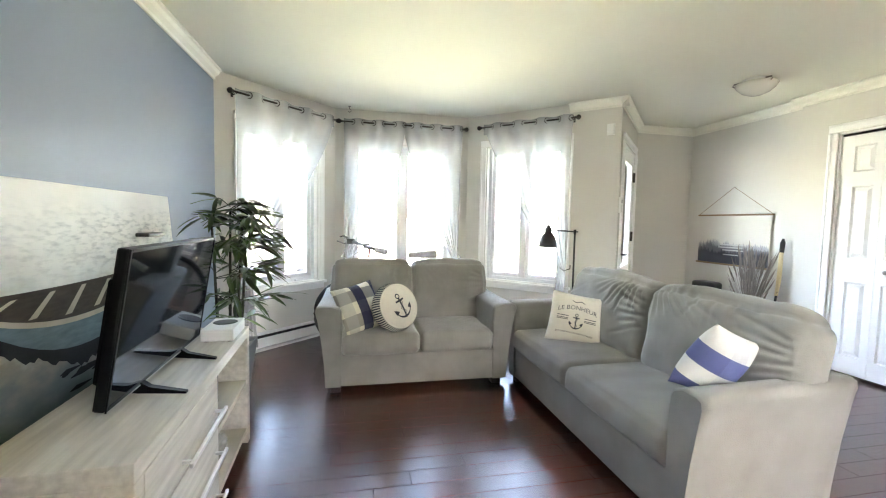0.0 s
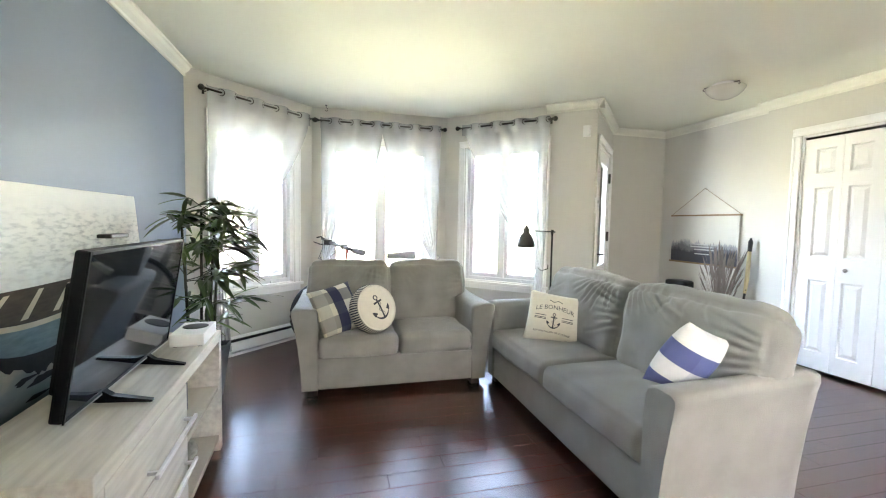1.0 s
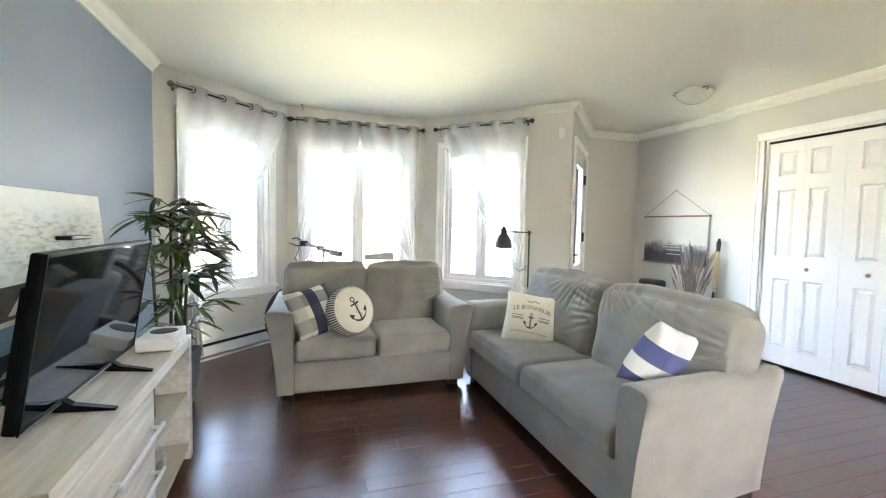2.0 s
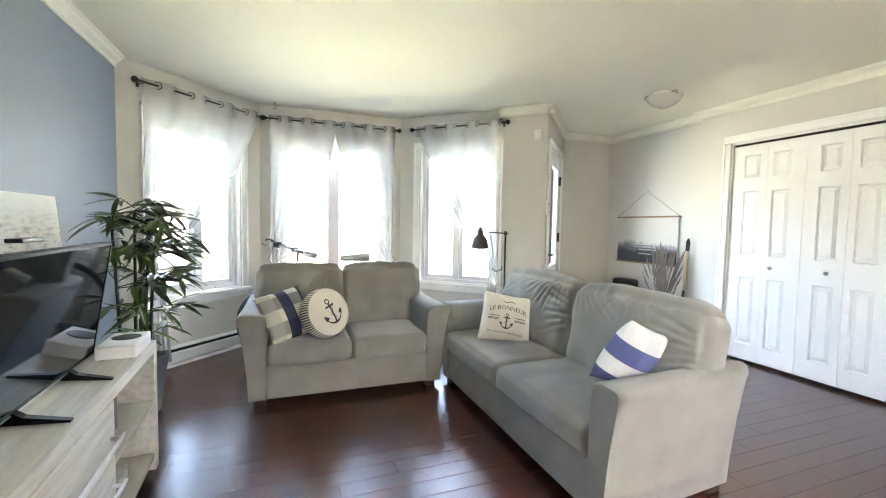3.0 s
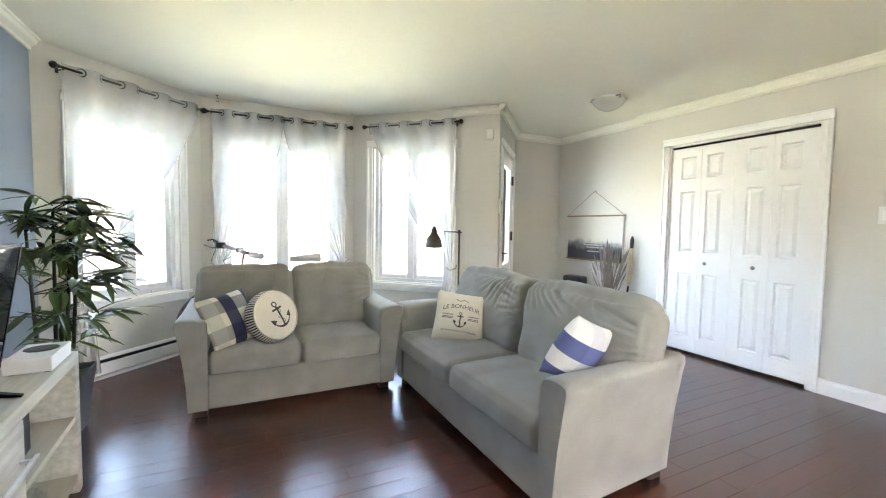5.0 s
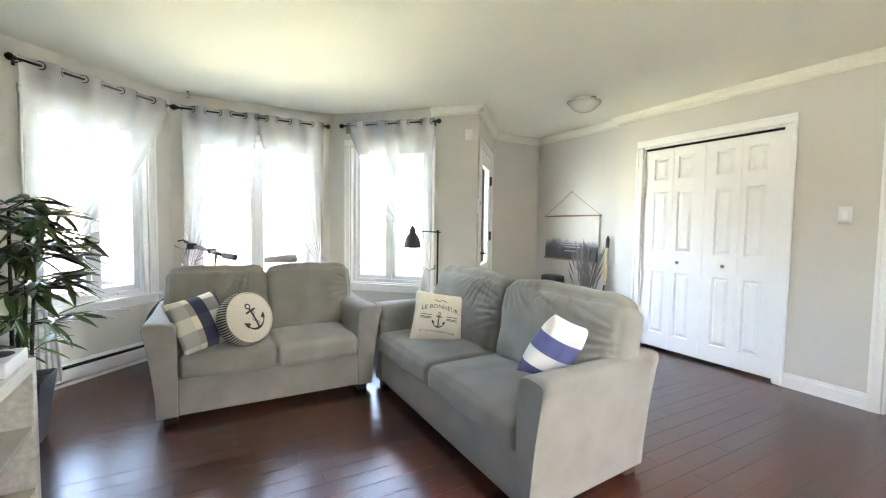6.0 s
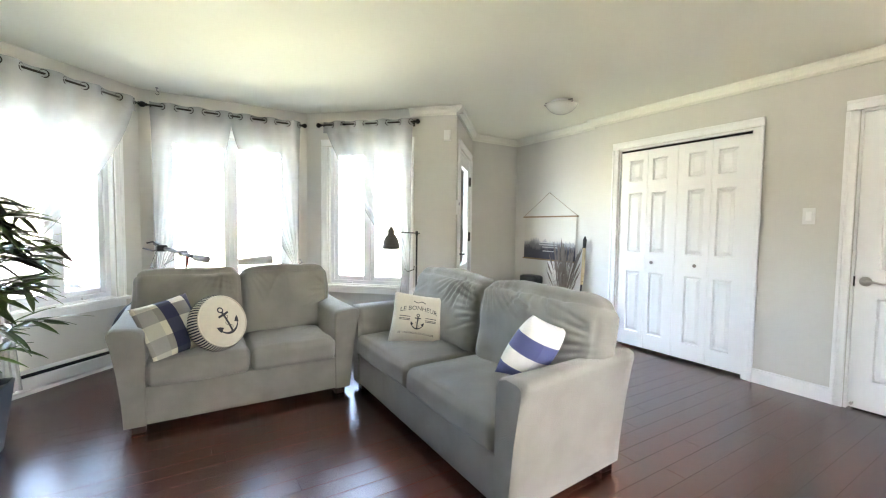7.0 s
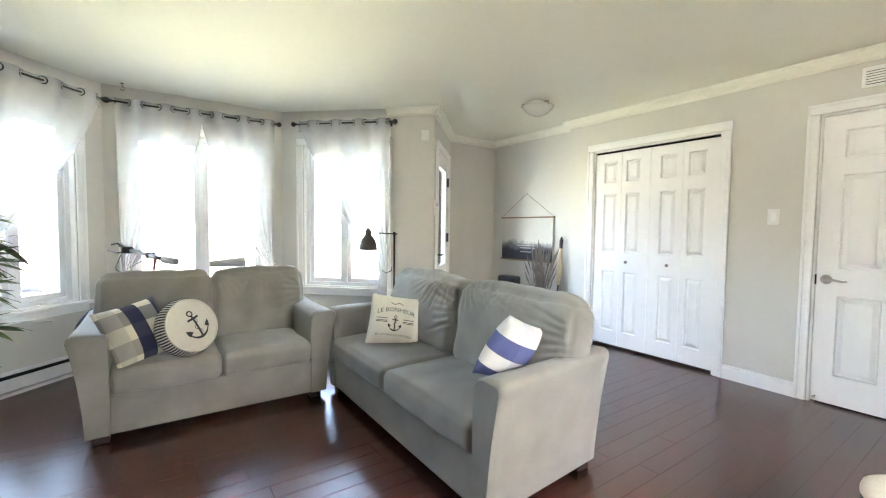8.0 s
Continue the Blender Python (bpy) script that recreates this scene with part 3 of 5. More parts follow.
# ---- soft shapes ----
def cushion(w, d, h, r=0.05, puff=0.03, wrinkle=0.006, seed=0, creases=(), n=(22, 16, 8)):
    """A padded block, x 0..w, y 0..d, z 0..h, with rounded edges and a crowned face;
    creases are (x0, v0, x1, v1, depth) lines on that face, in halves of its size."""
    bm = bmesh.new()
    half = Vector((w / 2, d / 2, h / 2))
    done = {}
    def vert(i, j, k):
        if (i, j, k) in done:
            return done[i, j, k]
        u = Vector((2 * i / n[0] - 1, 2 * j / n[1] - 1, 2 * k / n[2] - 1))
        p = Vector([a * b for a, b in zip(u, half)])
        rr = min(r, *(half * 0.98))
        q = Vector([max(-(c - rr), min(c - rr, a)) for a, c in zip(p, half)])
        o = p - q
        p2 = q + o.normalized() * rr if o.length > 1e-6 else p.copy()
        nrm = o.normalized() if o.length > 1e-6 else Vector((0, 0, 1))
        fx, fy, fz = (1 - u.x ** 2), (1 - u.y ** 2), (1 - u.z ** 2)
        p2.z += puff * (1 if u.z > 0 else -0.4) * abs(u.z) * (fx * fy) ** 0.5
        p2.y += puff * 0.7 * u.y * abs(u.y) * (fx * fz) ** 0.5
        p2.x += puff * 0.4 * u.x * abs(u.x) * (fy * fz) ** 0.5
        s = Vector((p2.x * 7 + seed * 3.1, p2.y * 7, p2.z * 7 + seed))
        p2 += nrm * wrinkle * noise.noise(s)
        if creases:
            lat = p2.z if h > d else p2.y
            wob = 0.014 * noise.noise((p2.x * 9 + seed, lat * 9, seed))
            px_, pl_ = p2.x / half.x + wob, lat / (half.z if h > d else half.y) + wob
            facing_out = max(0.0, -nrm.y if h > d else nrm.z)
            over = max(facing_out, 0.75 * max(0.0, nrm.z))
            for x0, l0, x1, l1, depth in creases:
                ex, el = x1 - x0, l1 - l0
                along = max(0.0, min(1.0, ((px_ - x0) * ex + (pl_ - l0) * el) / (ex * ex + el * el)))
                gap = math.hypot((px_ - x0 - ex * along) * half.x, (pl_ - l0 - el * along) * (half.z if h > d else half.y))
                if gap < 0.07:
                    cut = math.exp(-(gap / 0.011) ** 2) - 0.55 * math.exp(-((gap - 0.024) / 0.014) ** 2)
                    p2 -= nrm * depth * over * cut * (1 - along) ** 0.6
        done[i, j, k] = bm.verts.new(p2 + half)
        return done[i, j, k]
    for a, b, c in ((0, 1, 2), (0, 2, 1), (1, 2, 0)):
        for e in (0, n[c]):
            for i in range(n[a]):
                for j in range(n[b]):
                    q = []
                    for di, dj in ((0, 0), (1, 0), (1, 1), (0, 1)):
                        t = [0, 0, 0]
                        t[a], t[b], t[c] = i + di, j + dj, e
                        q.append(vert(*t))
                    bm.faces.new(q)
    return bm


def crease_fan(seed, at, toward, many, depth):
    """Creases that fan out from round one place of a cushion's face."""
    rg = random.Random(seed)
    base = math.atan2(toward[1] - at[1], toward[0] - at[0])
    lines = []
    for k in range(many):
        a = base + (k / max(1, many - 1) - 0.5) * 1.1 + rg.uniform(-0.08, 0.08)
        r0, r1 = rg.uniform(0.03, 0.16), rg.uniform(0.45, 0.95)
        side = (k / max(1, many - 1) - 0.5) * 0.55
        ox, oy = at[0] - math.sin(base) * side, at[1] + math.cos(base) * side
        lines.append((ox + r0 * math.cos(a), oy + r0 * math.sin(a), ox + r1 * math.cos(a), oy + r1 * math.sin(a), depth * rg.uniform(0.55, 1.1)))
    return lines


def settee(name, m, width, label, seed, grow=0.0, loose=1.0, soft_edge=0.075):
    """A two-seat sofa; x runs along it between the arms, front at y=0 facing -y; loose: how creased its cushions are."""
    s = thing(name, m, label, "sofa")
    deep = 0.78
    part("base", boxes(((-0.005, 0.012, 0.048), (width + 0.005, deep - 0.03, 0.275)), bevel=0.012), M_SOFA, s)
    for side in (0, 1):
        bm = bmesh.new()
        rows = []
        ny = 14
        prof = [(-0.090, 0.048), (-0.098, 0.20), (-0.116, 0.36), (-0.140, 0.50), (-0.160, 0.575), (-0.155, 0.603), (-0.130, 0.615), (-0.06, 0.610), (-0.018, 0.600), (-0.002, 0.575), (0.0, 0.48), (0.0, 0.28), (0.0, 0.048)]
        for j in range(ny + 1):
            y = deep * j / ny
            rise = 0.022 * (j / ny) + 0.006 * math.sin(5 * j / ny + seed)
            cut = lambda x: x + ((0.052 - 1.5 * grow) * j / ny - grow if x < -0.05 else 0.0)
            rows.append([bm.verts.new(((cut(x) if side == 0 else width - cut(x)), y + (0.006 * math.sin(z * 9) if 0 < j < ny else 0), z + rise * max(0, (z - 0.3) / 0.3))) for x, z in prof])
        k = len(prof)
        for a, b in zip(rows, rows[1:]):
            for q in range(k):
                bm.faces.new((a[q], a[(q + 1) % k], b[(q + 1) % k], b[q]))
        f1, f2 = bm.faces.new(rows[0]), bm.faces.new(rows[-1])
        bmesh.ops.bevel(bm, geom=list(f1.edges) + list(f2.edges), offset=0.007, segments=2, affect="EDGES")
        arm = part("arm", bm, M_SOFA, s, "", True)
        for f in arm.data.polygons:
            f.use_smooth = len(f.vertices) < 8
    part("back_frame", boxes(((-0.015, deep - 0.15, 0.06), (width + 0.015, deep, 0.735)), bevel=0.03), M_SOFA, s, "", True)
    cw = width / 2
    for k in range(2):
        c = part("seat_cushion", cushion(cw - 0.006, 0.66, 0.145, 0.035, 0.022, 0.005, seed + k, crease_fan(seed + k, (0.75 if k else -0.4, 0.35), (-0.2, -0.3), 7, 0.011 * loose), (72, 60, 8)), M_SOFA, s, "", True)
        c.location = (k * cw + 0.003, -0.012, 0.270)
        over = 0.09
        x0 = -over if k == 0 else cw
        bw = cw + over - 0.004
        lines = crease_fan(seed + 11 + k, (-0.75, 0.95) if k else (0.55, 0.95), (0.1, -0.5) if k else (0.0, -0.6), 9, 0.012 * loose)
        lines += crease_fan(seed + 21 + k, (0.98, 0.25), (0.1, 0.15), 6, 0.011 * loose)
        lines += crease_fan(seed + 31 + k, (-0.98, -0.1) if k == 0 else (0.1, 0.98), (-0.3, 0.0) if k == 0 else (0.35, -0.2), 4, 0.006 * loose)
        pad = cushion(bw, 0.20, 0.50, soft_edge, 0.045, 0.014, seed + 5 + k, lines, (104, 14, 64))
        for v in pad.verts:
            # the lower part stands between the arms, the upper part rests on them
            if v.co.z < 0.215:
                v.co.x = max(v.co.x, over + 0.004) if k == 0 else min(v.co.x, cw - 0.006)
        b = part("back_cushion", pad, M_SOFA, s, "", True)
        b.matrix_local = pose(x0 + 0.002, 0.44, 0.39, -11, 0, 0)
    for x in (-0.06, width + 0.02):
        for y in (0.05, deep - 0.09):
            dx = 0.0 if y < 0.1 else (0.05 if x < 0 else -0.05)
            part("foot", boxes(((x + dx - 0.015, y - 0.02, 0), (x + dx + 0.055, y + 0.06, 0.052)), bevel=0.004), M_FOOT, s)
    return s


settee("loveseat", pose(-0.09, 2.935, 0), 1.11, "small grey upholstered two-seat sofa with flared arms", 2, 0.018, 0.35, 0.05)
settee("sofa", pose(1.19, 2.95, 0, 0, 0, -90), 1.595, "grey upholstered sofa with loose creased back cushions", 7)


def pillow_height(x, y, s, t, rnd=False):
    u, v = min(1, abs(2 * x / s)), min(1, abs(2 * y / s))
    if rnd:
        return t * (1 - min(1, (u * u + v * v)) ** 1.5) ** 0.5
    return t * ((1 - u ** 2.4) * (1 - v ** 2.4)) ** 0.55


def pillow_mesh(s, t, seed=0, n=24):
    """A square throw cushion in the xy plane with its face to +z."""
    bm = bmesh.new()
    for sg in (1, -1):
        g = {}
        for i in range(n + 1):
            for j in range(n + 1):
                x, y = s * (i / n - 0.5), s * (j / n - 0.5)
                u, v = 2 * x / s, 2 * y / s
                z = pillow_height(x, y, s, t) + 0.004 * noise.noise((x * 14, y * 14, seed)) * (1 - max(abs(u), abs(v)))
                g[i, j] = bm.verts.new((x * (1 - 0.05 * (1 - v * v)), y * (1 - 0.05 * (1 - u * u)), sg * z))
        for i in range(n):
            for j in range(n):
                bm.faces.new((g[i, j], g[i + 1, j], g[i + 1, j + 1], g[i, j + 1]))
    bmesh.ops.remove_doubles(bm, verts=bm.verts, dist=0.0005)
    return bm


def facing(centre, toward, roll=0.0):
    """A pose whose +z looks along `toward` and whose +y is up, turned by roll."""
    z = Vector(toward).normalized()
    x = Vector((0, 0, 1)).cross(z).normalized()
    y = z.cross(x)
    m = Matrix((x, y, z)).transposed().to_4x4()
    return Matrix.Translation(centre) @ m @ pose(0, 0, 0, 0, 0, roll)


NAVY = (0.011, 0.014, 0.050)
M_PLAID = pattern("navy_plaid", [(1, 0.09, 0.045, (0.12, 0.12, 0.125), 0.8), (1, -0.09, 0.045, (0.12, 0.12, 0.125), 0.7), (0, 0.0, 0.042, NAVY, 0.95), (0, 0.165, 0.03, NAVY, 0.93), (0, -0.12, 0.04, (0.33, 0.33, 0.30), 0.55)], (0.60, 0.57, 0.44))
BLUE = (0.036, 0.052, 0.19)
M_STRIPE = pattern("blue_stripe", [(1, 0.020, 0.042, BLUE, 0.92), (1, -0.135, 0.040, BLUE, 0.92), (0, 0.0, 0.05, (0.16, 0.19, 0.40), 0.18)], (0.64, 0.63, 0.59))

p = thing("plaid_pillow", facing((0.035, 3.10, 0.578), (0.62, -1, 0.58), 9), "cream grey and navy plaid throw pillow on the loveseat", "pillow")
part("cover", pillow_mesh(0.36, 0.062, 1), M_PLAID, p, "", True)
across = Vector((0.77, -0.63, 0.0))
away = Vector((0.63, 0.77, 0.0))
up = Vector((0, 0, 1))
ya = (across * 0.52 + up * 0.85).normalized()
xa = (across * 0.20 - up * 0.16 + away * 0.26).normalized()
za = xa.cross(ya).normalized()
xa = ya.cross(za)
tilt = Matrix((xa, ya, za)).transposed().to_4x4()
p = thing("striped_pillow", Matrix.Translation((1.49, 1.455, 0.650)) @ tilt, "white throw pillow with blue stripes against sofa arm", "pillow")
part("cover", pillow_mesh(0.31, 0.078, 2), M_STRIPE, p, "", True)


def anchor_mesh(h, surface, lift=0.0025):
    """A flat anchor with rope, h high, centred, laid on a surface."""
    bm = bmesh.new()
    def ribbon(pts, ws):
        prev = None
        for i, (x, y) in enumerate(pts):
            a, b = pts[max(i - 1, 0)], pts[min(i + 1, len(pts) - 1)]
            d = Vector((b[0] - a[0], b[1] - a[1])).normalized()
            w = ws[i] if isinstance(ws, list) else ws
            cur = [(x - d.y * w, y + d.x * w), (x + d.y * w, y - d.x * w)]
            if prev:
                lo = [bm.verts.new((q[0] * h, q[1] * h, surface(q[0] * h, q[1] * h) + lift)) for q in (prev[0], prev[1], cur[1], cur[0])]
                f = bm.faces.new(lo)
            prev = cur
    ribbon([(0, 0.28 - 0.1 * k) for k in range(8)], 0.035)
    ribbon([(-0.20 + 0.08 * k, 0.20) for k in range(6)], 0.035)
    ribbon([(0.085 * math.cos(a), 0.38 + 0.085 * math.sin(a)) for a in (2 * math.pi * k / 14 for k in range(15))], 0.022)
    arc = [(0.38 * math.sin(a), -0.08 - 0.38 * math.cos(a)) for a in (radians(-72 + 9 * k) for k in range(17))]
    ribbon(arc, [0.012 + 0.035 * (1 - abs(k - 8) / 8) for k in range(17)])
    for sg in (-1, 1):
        ribbon([(sg * 0.43, -0.05), (sg * 0.37, -0.14), (sg * 0.30, -0.24)], [0.0, 0.06, 0.09])
    ribbon([(0.10 * math.sin(k * 0.8), 0.20 - 0.05 * k) for k in range(14)], 0.010)
    return bm


def round_pillow():
    c = thing("round_pillow", facing((0.285, 3.03, 0.590), (0.62, -1, 0.42), 20), "round cream pillow with anchor print and striped edge", "pillow")
    r = 0.160
    def surf(x, y):
        return 0.055 + 0.035 * max(0, 1 - (x * x + y * y) / r ** 2) ** 0.8
    def face(sg):
        bm = bmesh.new()
        rings = [[bm.verts.new((rr * math.cos(a), rr * math.sin(a), sg * (surf(rr * math.cos(a), rr * math.sin(a)) + 0.002 * noise.noise((rr * 30, a * 2, sg))))) for a in (2 * math.pi * k / 36 for k in range(36))] for rr in (r * q / 8 for q in range(1, 9))]
        mid = bm.verts.new((0, 0, sg * surf(0, 0)))
        for k in range(36):
            bm.faces.new((mid, rings[0][k], rings[0][(k + 1) % 36]))
        for a, b in zip(rings, rings[1:]):
            for k in range(36):
                bm.faces.new((a[k], b[k], b[(k + 1) % 36], a[(k + 1) % 36]))
        return bm
    part("front_cover", face(1), M_CREAMFAB, c, "", True)
    part("back_cover", face(-1), M_CREAMFAB, c, "", True)
    bm = bmesh.new()
    rows = []
    for q in range(7):
        t = q / 6 * 2 - 1
        rows.append([bm.verts.new(((r + 0.016 * (1 - t * t)) * math.cos(a), (r + 0.016 * (1 - t * t)) * math.sin(a), 0.055 * t)) for a in (2 * math.pi * k / 72 for k in range(72))])
    for a, b in zip(rows, rows[1:]):
        for k in range(72):
            bm.faces.new((a[k], a[(k + 1) % 72], b[(k + 1) % 72], b[k]))
    part("gusset", bm, M_CREAMFAB, c, "", True)
    bm = bmesh.new()
    for k in range(64):
        a0, a1 = 2 * math.pi * k / 64, 2 * math.pi * (k + 0.5) / 64
        for q in range(6):
            vs = []
            for a, qq in ((a0, q), (a1, q), (a1, q + 1), (a0, q + 1)):
                t = qq / 6 * 1.9 - 0.95
                rr = r + 0.018 * (1 - t * t) + 0.002
                vs.append(bm.verts.new((rr * math.cos(a), rr * math.sin(a), 0.055 * t)))
            bm.faces.new(vs)
    part("edge_stripes", bm, M_INK, c, "dark ticking stripes")
    pip = bmesh.new()
    tube(pip, [(r * 1.0 * math.cos(a), r * 1.0 * math.sin(a), 0.057) for a in (2 * math.pi * k / 40 for k in range(41))], 0.005, 6)
    part("piping", pip, M_CREAMFAB, c, "", True)
    part("anchor_print", anchor_mesh(0.185, surf), M_INK, c, "printed dark anchor")


round_pillow()


def text_mesh(body, size, surface, y, arch=0.0, lift=0.0022):
    cu = bpy.data.curves.new("print", "FONT")
    cu.body, cu.size, cu.align_x = body, size, "CENTER"
    cu.resolution_u = 2
    ob = bpy.data.objects.new("print", cu)
    scene.collection.objects.link(ob)
    dg = bpy.context.evaluated_depsgraph_get()
    me = bpy.data.meshes.new_from_object(ob.evaluated_get(dg))
    bpy.data.objects.remove(ob)
    bpy.data.curves.remove(cu)
    bm = bmesh.new()
    bm.from_mesh(me)
    bpy.data.meshes.remove(me)
    bmesh.ops.triangulate(bm, faces=bm.faces)
    for v in bm.verts:
        yy = v.co.y + y - arch * v.co.x ** 2
        v.co = Vector((v.co.x, yy, surface(v.co.x, yy) + lift))
    return bm


def printed_pillow():
    s, t = 0.42, 0.062
    c = thing("printed_pillow", facing((1.495, 2.60, 0.562), (-0.45, -1, 0.42), -9) @ Matrix.Scale(0.87, 4), "cream square pillow printed with words and an anchor", "pillow")
    part("cover", pillow_mesh(s, t, 5), M_CREAMFAB, c, "", True)
    def surf(x, y):
        return pillow_height(x, y, s, t) + 0.003
    part("title_print", text_mesh("LE BONHEUR", 0.050, surf, 0.070, 1.2), M_INK, c)
    part("line_print", text_mesh("EST UNE FAÇON DE VOYAGER", 0.0205, surf, -0.118, 0.3), M_INK, c)
    part("anchor_print", anchor_mesh(0.125, lambda x, y: surf(x, y - 0.02)), M_INK, c).location = (0, -0.02, 0)
    for sg in (-1, 1):
        bars = bmesh.new()
        for yy in (0.010, -0.008, -0.018):
            for k in range(4):
                xs = [sg * (0.06 + 0.022 * q) for q in (k, k + 1)]
                bars.faces.new([bars.verts.new((x, y2, surf(x, y2) + 0.002)) for x, y2 in ((xs[0], yy), (xs[1], yy), (xs[1], yy + 0.005), (xs[0], yy + 0.005))])
        part("bar_print", bars, M_INK, c)
    bow = bmesh.new()
    for k in range(10):
        x0, x1 = -0.05 + 0.01 * k, -0.04 + 0.01 * k
        f = lambda x: 0.132 + 0.006 * math.sin(x * 90)
        bow.faces.new([bow.verts.new((x, y2, surf(x, y2) + 0.002)) for x, y2 in ((x0, f(x0)), (x1, f(x1)), (x1, f(x1) + 0.006), (x0, f(x0) + 0.006))])
    part("flourish_print", bow, M_INK, c)


printed_pillow()


# ---- the media wall ----
def tv_stand():
    st = thing("tv_stand", pose(-0.509, 1.08, 0, 0, 0, 2.4), "long pale washed-oak media console with drawers and open shelves", "tv stand")
    L_, D_, H_ = 1.335, -0.36, 0.632
    e = 0.05
    part("top", boxes(((0, 0, H_ - e), (D_, L_, H_)), bevel=0.002), M_OAK, st)
    part("side_panel", boxes(((0, 0, 0), (D_, e, H_ - e)), bevel=0.002), M_OAK, st)
    part("side_panel", boxes(((0, L_ - e, 0), (D_, L_, H_ - e)), bevel=0.002), M_OAK, st)
    # inner boards take the darker oak, the recess's shade being in the colour
    part("divider", boxes(((-0.015, 0.69, 0.06), (D_, 0.715, H_ - e))), M_OAK_SHADED, st)
    part("back_panel", boxes(((D_ - 0.001, e, 0.06), (D_ + 0.008, L_ - e, H_ - e))), M_OAK_SHADED, st)
    part("bottom_shelf", boxes(((-0.006, e, 0.06), (D_ + 0.008, L_ - e, 0.085)), bevel=0.001), M_OAK_SHADED, st)
    part("shelf", boxes(((-0.008, 0.715, 0.325), (D_ + 0.008, L_ - e, 0.350)), bevel=0.001), M_OAK_SHADED, st)
    for k, (z0, z1) in enumerate(((0.062, 0.232), (0.238, 0.405), (0.411, 0.578))):
        dr = part("drawer", boxes(((0.0, e + 0.003, z0), (-0.018, 0.712, z1)), bevel=0.002), M_OAK, st)
        hb = bmesh.new()
        zc = z0 + 0.045
        ya, yb = 0.28, 0.70
        box(hb, (0.028, ya, zc - 0.008), (0.040, yb, zc + 0.008), 0.003)
        for y in (ya + 0.03, yb - 0.03):
            box(hb, (0.0, y - 0.005, zc - 0.005), (0.032, y + 0.005, zc + 0.005))
        part("handle", hb, M_BAR, dr, "brushed steel bar handle")
    return st


tv_stand()


def television():
    tv = thing("television", pose(-0.674, 1.312, 0.632, 0, 0, 2.4), "black flat-screen television on the pale media console", "television")
    w, h = 0.83, 0.472
    m = pose(-0.010, 0, 0.026, 0, 9, 0)
    def put(name, bm, material, label=""):
        o = part(name, bm, material, tv, label)
        o.matrix_local = m
        return o
    b = boxes(((-0.004, 0, 0), (-0.038, w, h)), bevel=0.008)
    box(b, (-0.037, 0.06, 0.05), (-0.075, w - 0.06, h - 0.10), 0.012)
    put("housing", b, M_GLOSS)
    put("bezel", boxes(((0, 0, 0), (-0.005, 0.010, h)), ((0, w - 0.010, 0), (-0.005, w, h)), ((0, 0.010, h - 0.010), (-0.005, w - 0.010, h)), ((0, 0.010, 0), (-0.005, w - 0.010, 0.016)), bevel=0.0015), M_GLOSS)
    put("screen", boxes(((-0.002, 0.010, 0.016), (-0.0045, w - 0.010, h - 0.010))), M_SCREEN, "switched-off glossy screen")
    put("lower_strip", boxes(((0.0015, 0.002, 0.001), (-0.001, w - 0.002, 0.005))), M_STEEL)
    for y, skew in ((0.225, -0.035), (w - 0.235, -0.055)):
        f = bmesh.new()
        for sg, reach in ((1, 0.155), (-1, 0.13)):
            cs = []
            for t, hz, hw in ((0.0, 0.045, 0.014), (0.25, 0.022, 0.013), (1.0, 0.007, 0.010)):
                xx, yy = -0.02 + sg * reach * t, y + sg * skew * t
                cs.append([f.verts.new((xx, yy + e * hw, z)) for e, z in ((-1, 0.0005), (1, 0.0005), (1, hz), (-1, hz))])
            for p1, p2 in zip(cs, cs[1:]):
                for q in range(4):
                    f.faces.new((p1[q], p1[(q + 1) % 4], p2[(q + 1) % 4], p2[q]))
            f.faces.new(cs[-1])
            f.faces.new(cs[0])
        part("foot", f, M_GLOSS, tv)
    part("sensor_bar", boxes(((-0.03, 0.36, 0.512), (-0.075, 0.50, 0.526)), bevel=0.004), M_BLACK, tv)


television()


def console_box():
    c = thing("game_console", pose(-0.563, 2.11, 0.632, 0, 0, 2.4), "white box-shaped game console with a round black vent", "game console")
    part("case", boxes(((0, 0, 0.004), (-0.142, 0.25, 0.060)), bevel=0.004), M_WHITEPL, c)
    bm = bmesh.new()
    lathe(bm, [(0.056, 0), (0.056, 0.0015), (0.050, 0.0022), (0.004, 0.0022)], 40)
    v = part("vent", bm, M_BLACK, c, "round black perforated vent", True)
    v.location = (-0.070, 0.155, 0.0598)
    for x in (-0.02, -0.12):
        for y in (0.02, 0.23):
            part("foot", boxes(((x - 0.008, y - 0.008, 0), (x + 0.008, y + 0.008, 0.005))), M_BLACK, c)


console_box()
b = thing("speaker", pose(-0.70, 1.94, 0.350, 0, 0, 2.4), "small black speaker cube on the console shelf", "speaker")
part("case", boxes(((0.08, 0, 0), (-0.08, 0.15, 0.165)), bevel=0.006), M_BLACK, b)
bm = bmesh.new()
bmesh.ops.create_icosphere(bm, subdivisions=4, radius=1.0)
for v in bm.verts:
    q = v.co.copy()
    k = 1 + 0.30 * noise.noise(q * 2.2) + 0.16 * noise.noise(q * 6) + 0.07 * noise.noise(q * 15)
    v.co = Vector((q.x * 0.065 * k, q.y * 0.095 * k, max(0.0, (q.z * 0.5 + 0.42) * 0.115 * k)))
d = mesh_object("coral_ornament", bm, mat("grey_coral", (0.42, 0.40, 0.34), 0.9, (0.2, 0.19, 0.16), 30, 0.4, 60), True)
d.location = (-0.66, 2.06, 0.085)
tagged(d, "rough grey coral ornament on the lower shelf", "ornament")


